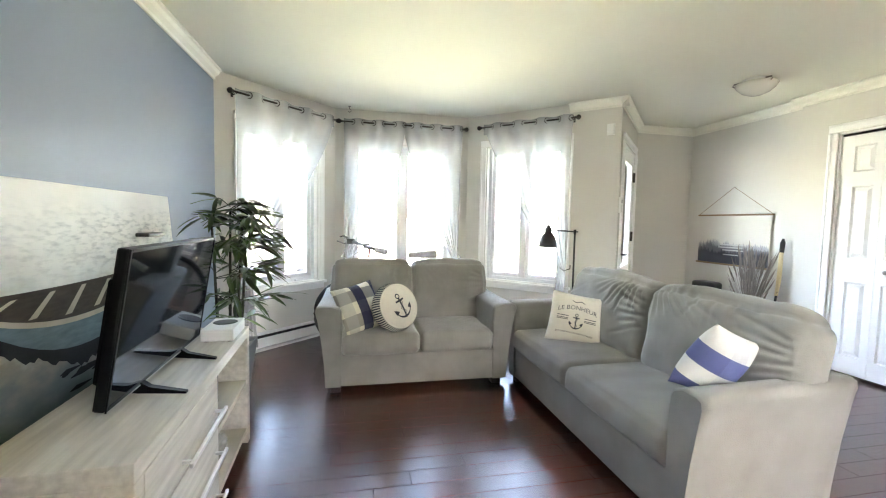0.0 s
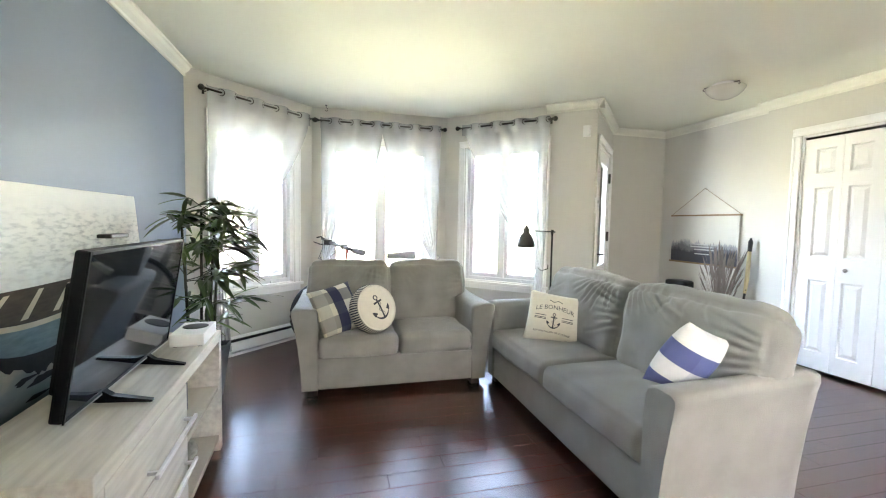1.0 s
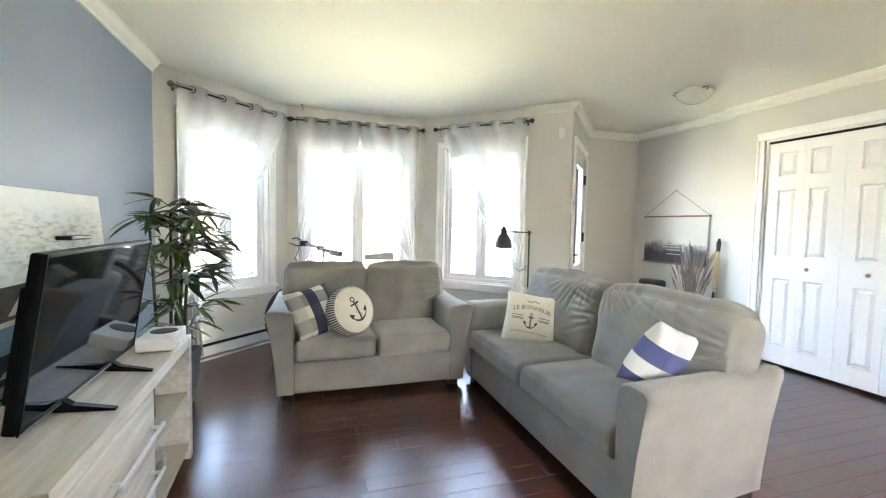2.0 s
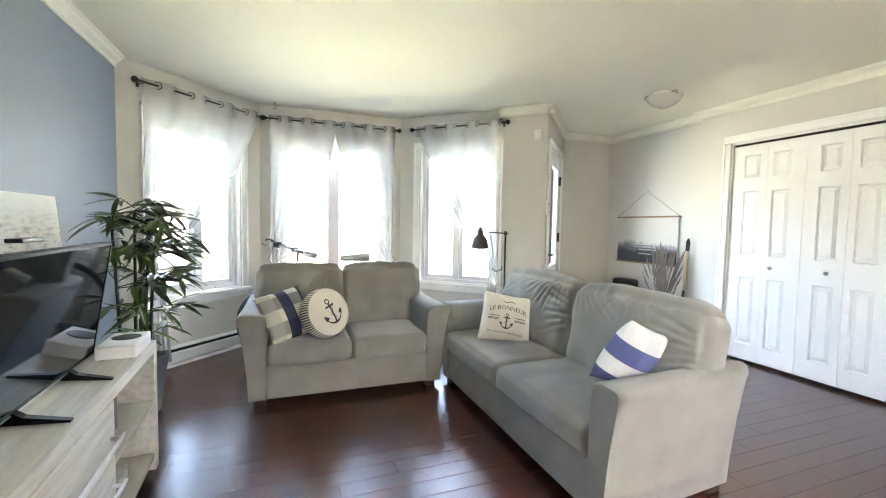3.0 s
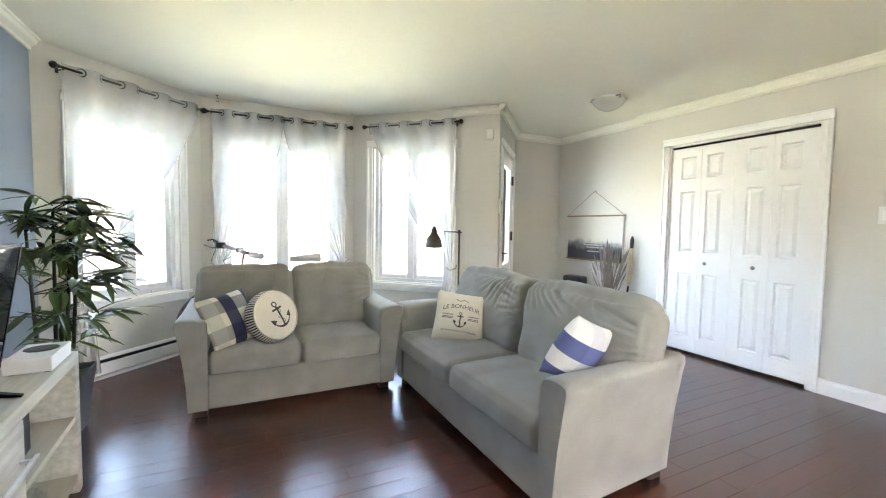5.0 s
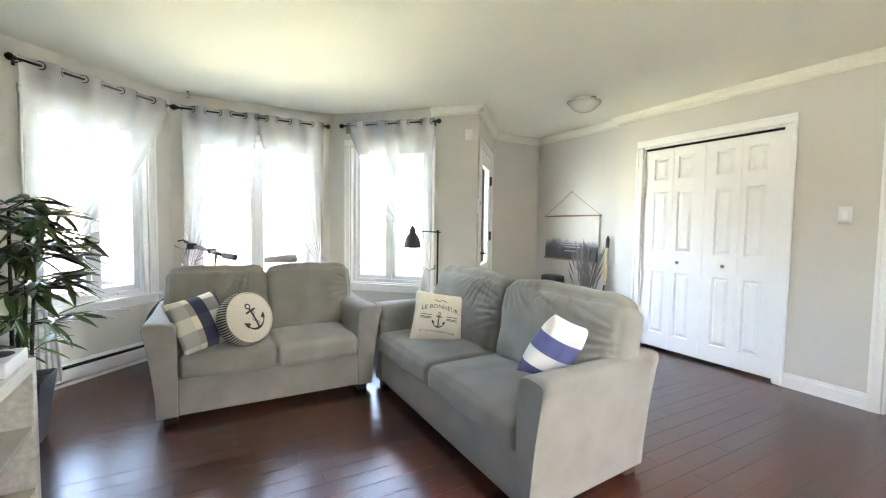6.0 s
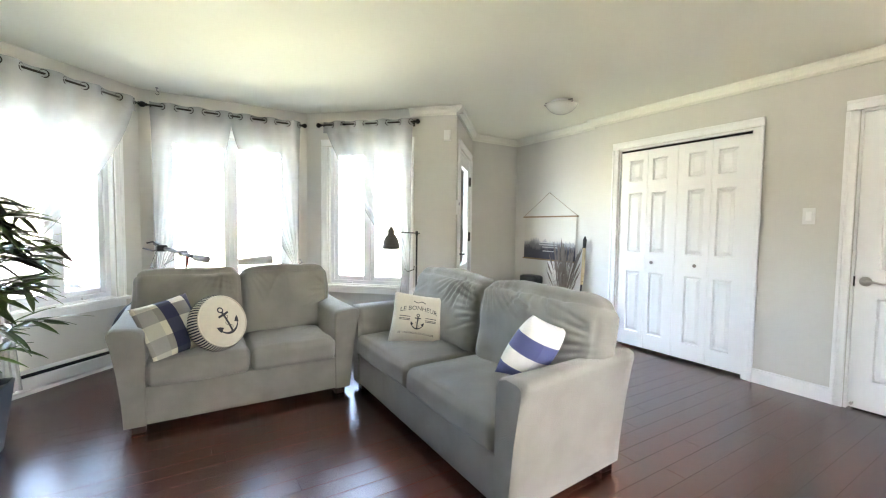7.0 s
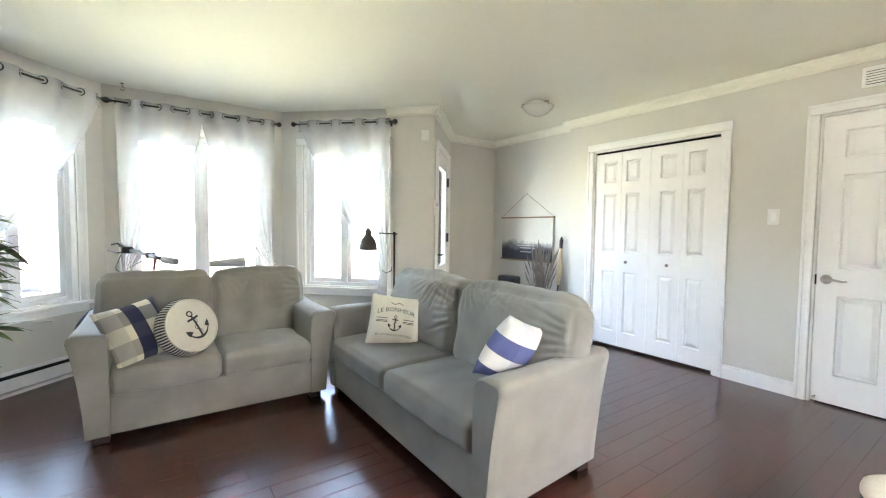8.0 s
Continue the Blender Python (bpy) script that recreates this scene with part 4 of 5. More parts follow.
def painting():
    W_, H_ = 1.95, 1.30
    c = thing("boat_painting", pose(-1.020, 0.925, 0.045, 0, 0, 0) @ Matrix.Rotation(radians(-4.9), 4, "Y"), "large canvas of a blue rowing boat leaning on wall", "painting")
    m = bpy.data.materials.new("painted_shore")
    m.use_nodes = True
    nt = m.node_tree
    b = nt.nodes["Principled BSDF"]
    b.inputs["Roughness"].default_value = 0.45
    b.inputs["Specular IOR Level"].default_value = 0.3
    co = nt.nodes.new("ShaderNodeTexCoord")
    sep = nt.nodes.new("ShaderNodeSeparateXYZ")
    nt.links.new(co.outputs["Object"], sep.inputs[0])
    no = nt.nodes.new("ShaderNodeTexNoise")
    mp = nt.nodes.new("ShaderNodeMapping")
    mp.inputs["Scale"].default_value = (1, 3.0, 6.0)
    nt.links.new(co.outputs["Object"], mp.inputs[0])
    nt.links.new(mp.outputs[0], no.inputs["Vector"])
    no.inputs["Scale"].default_value, no.inputs["Detail"].default_value = 3, 6
    ad = nt.nodes.new("ShaderNodeMath")
    ad.operation = "MULTIPLY_ADD"
    nt.links.new(no.outputs["Fac"], ad.inputs[0])
    ad.inputs[1].default_value = 0.24
    lowz = nt.nodes.new("ShaderNodeMath")
    lowz.operation = "MULTIPLY"
    lowz.inputs[1].default_value = 0.68
    nt.links.new(sep.outputs[2], lowz.inputs[0])
    nt.links.new(lowz.outputs[0], ad.inputs[2])
    rp = nt.nodes.new("ShaderNodeValToRGB")
    nt.links.new(ad.outputs[0], rp.inputs[0])
    els = rp.color_ramp.elements
    els[0].position, els[0].color = 0.42, (0.10, 0.125, 0.13, 1)
    els[1].position, els[1].color = 0.99, (0.80, 0.80, 0.74, 1)
    for pos, col in ((0.51, (0.16, 0.175, 0.165, 1)), (0.58, (0.26, 0.25, 0.20, 1)), (0.66, (0.50, 0.49, 0.41, 1)), (0.76, (0.60, 0.63, 0.60, 1)), (0.88, (0.74, 0.75, 0.70, 1))):
        e = els.new(pos)
        e.color = col
    # specks of reeds and far buildings near the top
    n2 = nt.nodes.new("ShaderNodeTexNoise")
    mp2 = nt.nodes.new("ShaderNodeMapping")
    mp2.inputs["Scale"].default_value = (1, 5, 19)
    nt.links.new(co.outputs["Object"], mp2.inputs[0])
    nt.links.new(mp2.outputs[0], n2.inputs["Vector"])
    n2.inputs["Scale"].default_value, n2.inputs["Detail"].default_value = 3, 8
    th = nt.nodes.new("ShaderNodeMapRange")
    th.inputs["From Min"].default_value, th.inputs["From Max"].default_value = 0.47, 0.72
    nt.links.new(n2.outputs["Fac"], th.inputs[0])
    zz = nt.nodes.new("ShaderNodeMath")
    zz.operation = "MULTIPLY"
    for k, (axis, spans) in enumerate(((2, (0.86, 1.0, 1.12, 1.24)), (1, (0.35, 1.25, 9.0, 9.9)))):
        up, down, both = nt.nodes.new("ShaderNodeMapRange"), nt.nodes.new("ShaderNodeMapRange"), nt.nodes.new("ShaderNodeMath")
        up.inputs["From Min"].default_value, up.inputs["From Max"].default_value = spans[:2]
        down.inputs["From Min"].default_value, down.inputs["From Max"].default_value = spans[3], spans[2]
        nt.links.new(sep.outputs[axis], up.inputs[0])
        nt.links.new(sep.outputs[axis], down.inputs[0])
        both.operation = "MULTIPLY"
        nt.links.new(up.outputs[0], both.inputs[0])
        nt.links.new(down.outputs[0], both.inputs[1])
        nt.links.new(both.outputs[0], zz.inputs[k])
    mu = nt.nodes.new("ShaderNodeMath")
    mu.operation = "MULTIPLY"
    nt.links.new(th.outputs[0], mu.inputs[0])
    nt.links.new(zz.outputs[0], mu.inputs[1])
    mu2 = nt.nodes.new("ShaderNodeMath")
    mu2.operation = "MULTIPLY"
    mu2.inputs[1].default_value = 0.8
    nt.links.new(mu.outputs[0], mu2.inputs[0])
    mx = nt.nodes.new("ShaderNodeMix")
    mx.data_type = "RGBA"
    nt.links.new(mu2.outputs[0], mx.inputs["Factor"])
    nt.links.new(rp.outputs[0], mx.inputs["A"])
    mx.inputs["B"].default_value = (0.22, 0.25, 0.25, 1)
    nt.links.new(mx.outputs["Result"], b.inputs["Base Color"])
    part("canvas", boxes(((0, 0, 0), (-0.035, W_, H_)), bevel=0.004), m, c)

    def daub(name, upper, lower, material, x):
        """A flat patch of paint between two lines of (y, z) points."""
        bm = bmesh.new()
        a = [bm.verts.new((x, y, z)) for y, z in upper]
        b = [bm.verts.new((x, y, z)) for y, z in lower]
        for k in range(len(a) - 1):
            bm.faces.new((a[k], a[k + 1], b[k + 1], b[k]))
        return part(name, bm, material, c)
    hull_m = mat("painted_hull", (0.20, 0.27, 0.29), 0.6, (0.07, 0.11, 0.13), 6, 0.1, 60, stretch=(1, 2, 9), spec=0.03)
    inner = mat("painted_boat_inside", (0.10, 0.082, 0.066), 0.6, (0.03, 0.025, 0.022), 7, 0.1, 60, stretch=(1, 2, 9), spec=0.03)
    pale = mat("painted_thwart", (0.62, 0.57, 0.45), 0.6, (0.34, 0.30, 0.22), 8, 0.1, 60, spec=0.03)
    dk = mat("painted_shadow", (0.012, 0.012, 0.014), 0.6, (0.03, 0.03, 0.03), 12, 0.1, 60, spec=0.03)
    # the hull is a long crescent; y is along the canvas
    def bow_line(z_end, z_mid, n=17, y0=0.42, y1=1.66):
        return [(y0 + (y1 - y0) * k / (n - 1), z_mid + (z_end - z_mid) * abs(2 * k / (n - 1) - 1) ** 2.2) for k in range(n)]
    rail = bow_line(0.915, 0.775)
    keel = bow_line(0.88, 0.655, y0=0.47, y1=1.62)
    back = bow_line(0.925, 0.905)
    jag = random.Random(5)
    under = bow_line(0.86, 0.655, 60, 0.50, 1.64)
    daub("boat_shadow", [(y, z + 0.03) for y, z in under], [(y + 0.04, z - 0.062 - 0.030 * noise.noise((y * 9, 0, 2)) - jag.uniform(0, 0.022)) for y, z in under], dk, 0.003)
    daub("boat_hull", rail, keel, hull_m, 0.005)
    daub("boat_inside", back, rail, inner, 0.0065)
    for y in (0.58, 0.76, 0.94, 1.12, 1.30, 1.46):
        z0 = 0.790 + 0.30 * (y - 1.04) ** 2
        daub("thwart", [(y + 0.085, 0.893), (y + 0.115, 0.893)], [(y - 0.035, z0), (y + 0.005, z0)], pale, 0.008)
    daub("gunwale", rail, [(y, z - 0.020) for y, z in rail], pale, 0.009)
    for k in range(46):
        y, z = jag.uniform(0.80, 1.70), jag.uniform(0.46, 0.58)
        w = jag.uniform(0.04, 0.20)
        daub("ripple", [(y, z), (y + w * 0.3, z + 0.011), (y + w, z + 0.002)], [(y, z - 0.003), (y + w * 0.4, z - 0.007), (y + w, z - 0.001)], dk, 0.0025)


painting()


def leaf_tones(m):
    """Each leaf takes its own lightness."""
    nt = m.node_tree
    b = nt.nodes["Principled BSDF"]
    info, hsv, rng = (nt.nodes.new(k) for k in ("ShaderNodeObjectInfo", "ShaderNodeHueSaturation", "ShaderNodeMapRange"))
    rng.inputs["To Min"].default_value, rng.inputs["To Max"].default_value = 0.55, 1.5
    nt.links.new(info.outputs["Random"], rng.inputs[0])
    nt.links.new(rng.outputs[0], hsv.inputs["Value"])
    nt.links.new(b.inputs["Base Color"].links[0].from_socket, hsv.inputs["Color"])
    nt.links.new(hsv.outputs[0], b.inputs["Base Color"])


leaf_tones(M_LEAF)


def plant():
    px, py = -0.835, 3.03
    rg = random.Random(11)
    pl = thing("bamboo_plant", pose(px, py, 0), "tall leafy bamboo plant in a square charcoal pot", "plant")
    bm = bmesh.new()
    def ring(h, z):
        return [bm.verts.new((sx * h, sy * h, z)) for sx, sy in ((-1, -1), (1, -1), (1, 1), (-1, 1))]
    rings = [ring(0.105, 0), ring(0.150, 0.37), ring(0.142, 0.37), ring(0.136, 0.32)]
    for a, b in zip(rings, rings[1:]):
        for k in range(4):
            bm.faces.new((a[k], a[(k + 1) % 4], b[(k + 1) % 4], b[k]))
    bm.faces.new(rings[0])
    bmesh.ops.bevel(bm, geom=[e for e in bm.edges], offset=0.004, segments=2, affect="EDGES")
    part("pot", bm, M_POT, pl)
    bm = bmesh.new()
    bmesh.ops.create_grid(bm, x_segments=14, y_segments=14, size=0.137)
    for v in bm.verts:
        v.co.z = 0.335 + 0.018 * noise.noise((v.co.x * 30, v.co.y * 30, 1))
    part("moss", bm, M_SOIL, pl, "", True)
    leaves = []
    for ln, wd, droop in ((0.17, 0.0175, 0.03), (0.22, 0.0200, 0.06), (0.14, 0.0160, 0.015)):
        bm = bmesh.new()
        prev = None
        n = 7
        for k in range(n + 1):
            t = k / n
            w = wd * math.sin(math.pi * min(1, t * 0.93 + 0.07)) ** 0.8 * (1 - 0.3 * t)
            z = -droop * t * t
            row = [bm.verts.new((ln * t, -w, z + 0.003)), bm.verts.new((ln * t, 0, z)), bm.verts.new((ln * t, w, z + 0.003))]
            if prev:
                bm.faces.new((prev[0], row[0], row[1], prev[1]))
                bm.faces.new((prev[1], row[1], row[2], prev[2]))
            prev = row
        me = bpy.data.meshes.new("leaf")
        bm.to_mesh(me)
        bm.free()
        me.materials.append(M_LEAF)
        leaves.append(me)
    canes = [(-0.055, -0.02, 1.23, -0.04), (0.0, 0.02, 1.27, 0.01), (0.05, -0.03, 1.20, 0.05), (0.06, 0.05, 1.06, 0.04)]
    for cx, cy, top, lean in canes:
        pts = [(cx + lean * t, cy, 0.32 + (top - 0.32) * t) for t in (k / 10 for k in range(11))]
        bm = bmesh.new()
        tube(bm, pts, [0.011 - 0.004 * k / 10 for k in range(11)], 8)
        for k in range(1, 10):
            x, y, z = pts[k]
            tube(bm, [(x, y, z - 0.004), (x, y, z + 0.004)], 0.0125 - 0.004 * k / 10, 8)
        part("cane", bm, M_CANE, pl, "", True)
        twigs = bmesh.new()
        tiers = [(0.50, 1), (0.66, 2), (0.84, 3), (1.02, 3), (top - 0.06, 3), (top, 4)]
        for z0, many in tiers:
            if z0 > top + 0.001:
                continue
            for q in range(many):
                z = z0 + rg.uniform(-0.03, 0.03)
                t = min(1.0, (z - 0.32) / (top - 0.32))
                a = rg.uniform(-1.9, 1.3) if rg.random() < 0.7 else rg.uniform(0, 6.28)
                base = Vector((cx + lean * t, cy, z))
                reach = rg.uniform(0.13, 0.29)
                tip = base + Vector((reach * math.cos(a), reach * math.sin(a), rg.uniform(-0.01, 0.07)))
                tip.x = max(tip.x, -1.06 - px)
                tube(twigs, [base, (base + tip) / 2 + Vector((0, 0, 0.02)), tip], [0.0035, 0.0028, 0.0015], 5)
                for k in range(rg.randint(5, 7)):
                    o = new("leaf", rg.choice(leaves))
                    o.parent = pl
                    yaw = math.degrees(a) + (1 if k % 2 else -1) * rg.uniform(8, 58)
                    frac = 0.30 + 0.70 * k / 7
                    at = base.lerp(tip, min(1, frac)) + Vector((0, 0, 0.018 * math.sin(math.pi * min(1, frac))))
                    if px + at.x + 0.24 * math.cos(radians(yaw)) < -1.12:
                        yaw = 180 - yaw
                    o.matrix_local = pose(*at, rg.uniform(-35, 35), rg.uniform(-28, 30), yaw) @ Matrix.Diagonal((*([rg.uniform(0.8, 1.15)] * 3), 1))
        tagged(part("twig", twigs, M_CANE, pl), kind="stuff")


plant()

# ---- bay: heater, rods and curtains ----
h = thing("baseboard_heater", wall_frame(1), "white electric baseboard heater under the bay window", "heater")
part("back_plate", boxes(((0.06, -0.004, 0.02), (1.22, -0.012, 0.165))), M_HEATER, h)
part("front_cover", prism(bmesh.new(), [(-0.050, 0.035), (-0.060, 0.040), (-0.060, 0.118), (-0.052, 0.124), (-0.050, 0.118)], 1.10, pose(0.09, 0, 0)), M_HEATER, h)
part("top_cover", prism(bmesh.new(), [(-0.012, 0.165), (-0.050, 0.158), (-0.052, 0.150), (-0.012, 0.157)], 1.16, pose(0.06, 0, 0)), M_HEATER, h)
part("fins", boxes(((0.10, -0.014, 0.05), (1.18, -0.046, 0.14))), M_DARK, h)
part("end_cap", boxes(((0.05, -0.004, 0.0), (0.09, -0.062, 0.165)), bevel=0.003), M_HEATER, h)
part("end_cap", boxes(((1.19, -0.004, 0.0), (1.23, -0.062, 0.165)), bevel=0.003), M_HEATER, h)
part("foot_strip", boxes(((0.09, -0.010, 0.0), (1.19, -0.056, 0.022))), M_HEATER, h)

ROD_Z, ROD_Y = 2.268, -0.080


def curtain_rod(i, s0, s1):
    r = thing("curtain_rod", wall_frame(i), "dark bronze curtain rod with knob finials", "curtain rod", "rods over the bay windows")
    part("rod", tube(bmesh.new(), [(s0, ROD_Y, ROD_Z), (s1, ROD_Y, ROD_Z)], 0.0085, 10), M_ROD, r, "", True)
    for s, d in ((s0, -1), (s1, 1)):
        bm = bmesh.new()
        prof = [(0.013, 0), (0.015, 0.004), (0.010, 0.008), (0.018, 0.016), (0.026, 0.030), (0.023, 0.044), (0.012, 0.055), (0.002, 0.058)]
        lathe(bm, prof, 14)
        f = part("finial", bm, M_ROD, r, "", True)
        f.matrix_local = pose(s, ROD_Y, ROD_Z, 0, 90 * d, 0)
    for s in (s0 + 0.025, s1 - 0.025):
        bm = boxes(((s - 0.010, -0.002, ROD_Z - 0.03), (s + 0.010, -0.008, ROD_Z + 0.03)), bevel=0.002)
        tube(bm, [(s, -0.006, ROD_Z - 0.012), (s, ROD_Y, ROD_Z - 0.012)], 0.005, 8)
        part("bracket", bm, M_ROD, r)


RODS = {1: (0.125, 1.235), 2: (0.075, 1.405), 3: (0.215, 1.23)}
for i in RODS:
    curtain_rod(i, *RODS[i])


def curtain(i, s0, s1, tie, tie_z, label, waves, power=1.7, phase=0.0):
    """A sheer panel from s0 to s1 on the rod, drawn aside to a tie at `tie`, from where it hangs."""
    c = thing("sheer_curtain", wall_frame(i), label, "curtain", "sheer curtains in the bay")
    bm = bmesh.new()
    nu, nz = 90, 46
    top, bottom = ROD_Z + 0.036, 0.06
    g = {}
    for u in range(nu + 1):
        f = u / nu
        for k in range(nz + 1):
            t = k / nz
            z = top + (bottom - top) * t
            if z > tie_z:
                d = (top - z) / (top - tie_z)
                gather = 1 - 0.93 * d ** power
                low = 0.0
            else:
                d = 1.0
                low = (tie_z - z) / (tie_z - bottom)
                gather = 0.07 + 0.09 * low ** 0.7
            x_top = s0 + (s1 - s0) * f
            x = tie + (x_top - tie) * gather
            x += 0.006 * math.sin(9 * t + 3 * f)
            fall = math.exp(-5.0 * (top - z))
            amp = 0.030 * fall + 0.007 * (1 - fall) + 0.012 * low
            y = ROD_Y + amp * math.sin(2 * math.pi * waves * f + phase) + 0.006 * math.sin(2 * math.pi * waves * 2.3 * f + 4 * t) * d
            # the cloth gathered at the tie is held near the wall
            y += 0.030 * d * (1 - low * 0.4) * 0.6
            y = min(y, -0.022 if z > 0.62 else -0.03)
            if z < 0.62:
                y = min(y, -0.070)
            g[u, k] = bm.verts.new((x, y, z))
    for u in range(nu):
        for k in range(nz):
            bm.faces.new((g[u, k], g[u + 1, k], g[u + 1, k + 1], g[u, k + 1]))
    spot = {q: v.co.copy() for q, v in g.items()}
    part("panel", bm, M_SHEER, c, "", True)
    hem = bmesh.new()
    for u in range(nu):
        q = [g2 for g2 in ((u, 0), (u + 1, 0), (u + 1, 1), (u, 1))]
        cs = [(s0 + (s1 - s0) * a / nu, ROD_Y - 0.004 + (0.030 * math.exp(-0.575 * b) + 0.007 * (1 - math.exp(-0.575 * b))) * math.sin(2 * math.pi * waves * a / nu + phase), top - 0.003 - 0.115 * b) for a, b in q]
        hem.faces.new([hem.verts.new(v) for v in cs])
    part("header_band", hem, M_SHEER, c, "", True)
    for cols in ((0, 1), (nu - 2, nu - 1)):
        edge = bmesh.new()
        for u in cols:
            for k in range(nz):
                edge.faces.new([edge.verts.new(Vector(spot[q]) + Vector((0, -0.003, 0))) for q in ((u, k), (u + 1, k), (u + 1, k + 1), (u, k + 1))])
        part("side_hem", edge, M_SHEER, c, "", True)
    for w in range(2 * waves + 1):
        f = (w - phase / math.pi) / (2 * waves)
        if not 0.01 < f < 0.99:
            continue
        s = s0 + (s1 - s0) * f
        rb = bmesh.new()
        # each ring lies in the slope of the cloth, which crosses the rod there
        slope = math.atan2(0.030 * 2 * math.pi * waves / (s1 - s0), 1.0) * (1 if w % 2 == 0 else -1)
        ts, ty = 0.027 * math.cos(slope), 0.027 * math.sin(slope)
        tube(rb, [(s + ts * math.cos(a), ROD_Y + ty * math.cos(a), ROD_Z + 0.027 * math.sin(a)) for a in (2 * math.pi * q / 16 for q in range(17))], 0.0048, 6, False)
        part("grommet", rb, M_ROD, c)
    tb = bmesh.new()
    tube(tb, [(tie - 0.035, -0.012, tie_z + 0.05), (tie - 0.05, -0.07, tie_z + 0.02), (tie, -0.115, tie_z), (tie + 0.05, -0.07, tie_z + 0.02), (tie + 0.035, -0.012, tie_z + 0.05)], 0.005, 6)
    part("tieback", tb, M_SHEER if i != 3 else M_ROD, c)
    return c


curtain(1, 0.14, 1.215, 0.17, 0.88, "white sheer curtain drawn aside at a bay window", 4, 1.55, 0.4)
curtain(2, 0.09, 0.75, 0.12, 0.80, "white sheer curtain panel drawn to the side", 3, 1.8, 0.4)
curtain(2, 0.72, 1.395, 1.36, 0.80, "white sheer curtain panel tied back", 3, 1.45, 0.4)
curtain(3, 0.235, 1.21, 1.185, 0.76, "white sheer curtain swept aside and tied", 4, 1.25, 0.4)


# ---- bicycle behind the loveseat ----
def bicycle():
    b = thing("bicycle", pose(-0.05, 4.05, 0), "bicycle with red frame parked behind the loveseat", "bicycle")
    def wheel(x):
        bm = bmesh.new()
        tube(bm, [(x + 0.312 * math.cos(a), 0, 0.335 + 0.312 * math.sin(a)) for a in (2 * math.pi * k / 40 for k in range(41))], 0.022, 10, False)
        w = part("wheel", bm, M_RUBBER, b, "black tyre", True)
        rb = bmesh.new()
        tube(rb, [(x + 0.288 * math.cos(a), 0, 0.335 + 0.288 * math.sin(a)) for a in (2 * math.pi * k / 36 for k in range(37))], 0.010, 8, False)
        part("rim", rb, M_STEEL, w, "", True)
        sb = bmesh.new()
        for k in range(20):
            a = 2 * math.pi * k / 20
            tube(sb, [(x, 0.02 * (-1) ** k, 0.335), (x + 0.285 * math.cos(a), 0, 0.335 + 0.285 * math.sin(a))], 0.0012, 4)
        tube(sb, [(x, -0.05, 0.335), (x, 0.05, 0.335)], 0.018, 10)
        part("spokes", sb, M_STEEL, w)
    wheel(0.0)
    wheel(1.02)
    bm = bmesh.new()
    head, low, seat, bb, rear = (0.165, 0, 0.80), (0.145, 0, 0.70), (0.66, 0, 0.74), (0.58, 0, 0.30), (1.02, 0, 0.335)
    for p, q, r in ((head, seat, 0.016), (low, bb, 0.019), (seat, bb, 0.016), (head, low, 0.020)):
        tube(bm, [p, q], r, 10)
    for y in (-0.045, 0.045):
        tube(bm, [(seat[0], 0, seat[2] - 0.03), (rear[0], y, rear[2])], 0.008, 8)
        tube(bm, [bb, (rear[0], y, rear[2])], 0.009, 8)
    part("frame", bm, M_RED, b, "red painted tube frame", True)
    bm = bmesh.new()
    for y in (-0.055, 0.055):
        tube(bm, [(0.145, y, 0.68), (0.0, y, 0.335)], 0.013, 8)
    tube(bm, [(0.145, -0.06, 0.68), (0.145, 0.06, 0.68)], 0.016, 8)
    part("fork", bm, M_BLACK, b)
    bm = bmesh.new()
    tube(bm, [(0.166, 0, 0.74), (0.185, 0, 0.895), (0.13, -0.02, 0.925)], 0.016, 8)
    part("stem", bm, M_RED, b).location.z = 0.055
    bm = bmesh.new()
    tube(bm, [(0.235, -0.30, 0.905), (0.17, -0.16, 0.925), (0.13, 0.0, 0.93), (0.02, 0.16, 0.955), (-0.02, 0.30, 0.975)], 0.016, 8)
    hb = part("handlebar", bm, M_BLACK, b, "", True)
    hb.location.z = 0.055
    gb = bmesh.new()
    tube(gb, [(0.31, -0.40, 0.895), (0.235, -0.30, 0.905)], 0.026, 10)
    part("grip", gb, mat("grey_grip", (0.18, 0.18, 0.17), 0.7), hb)
    gb = bmesh.new()
    tube(gb, [(-0.05, 0.40, 0.985), (-0.02, 0.30, 0.975)], 0.018, 10)
    part("grip", gb, M_BLACK, hb)
    lv = bmesh.new()
    tube(lv, [(0.02, 0.16, 0.945), (-0.06, 0.18, 0.935), (-0.13, 0.26, 0.955)], 0.006, 6)
    tube(lv, [(0.0, 0.18, 0.97), (-0.06, 0.20, 1.01), (-0.10, 0.22, 1.0)], 0.008, 6)
    part("brake_lever", lv, M_BLACK, hb)
    sh = boxes(((-0.035, 0.14, 0.93), (0.045, 0.20, 0.985)), bevel=0.012)
    part("shifter", sh, M_BLACK, hb)
    sh = boxes(((0.12, -0.10, 0.905), (0.19, -0.03, 0.95)), bevel=0.012)
    part("bell", sh, M_POT, hb)
    cb = bmesh.new()
    tube(cb, [(-0.03, 0.17, 1.0), (-0.07, 0.10, 0.88), (0.02, 0.02, 0.74), (0.14, 0.0, 0.68)], 0.0035, 6)
    tube(cb, [(0.15, -0.14, 0.97), (0.03, -0.10, 0.90), (0.07, -0.02, 0.76), (0.15, 0.0, 0.70)], 0.0035, 6)
    part("cable", cb, M_BLACK, b, "", True)
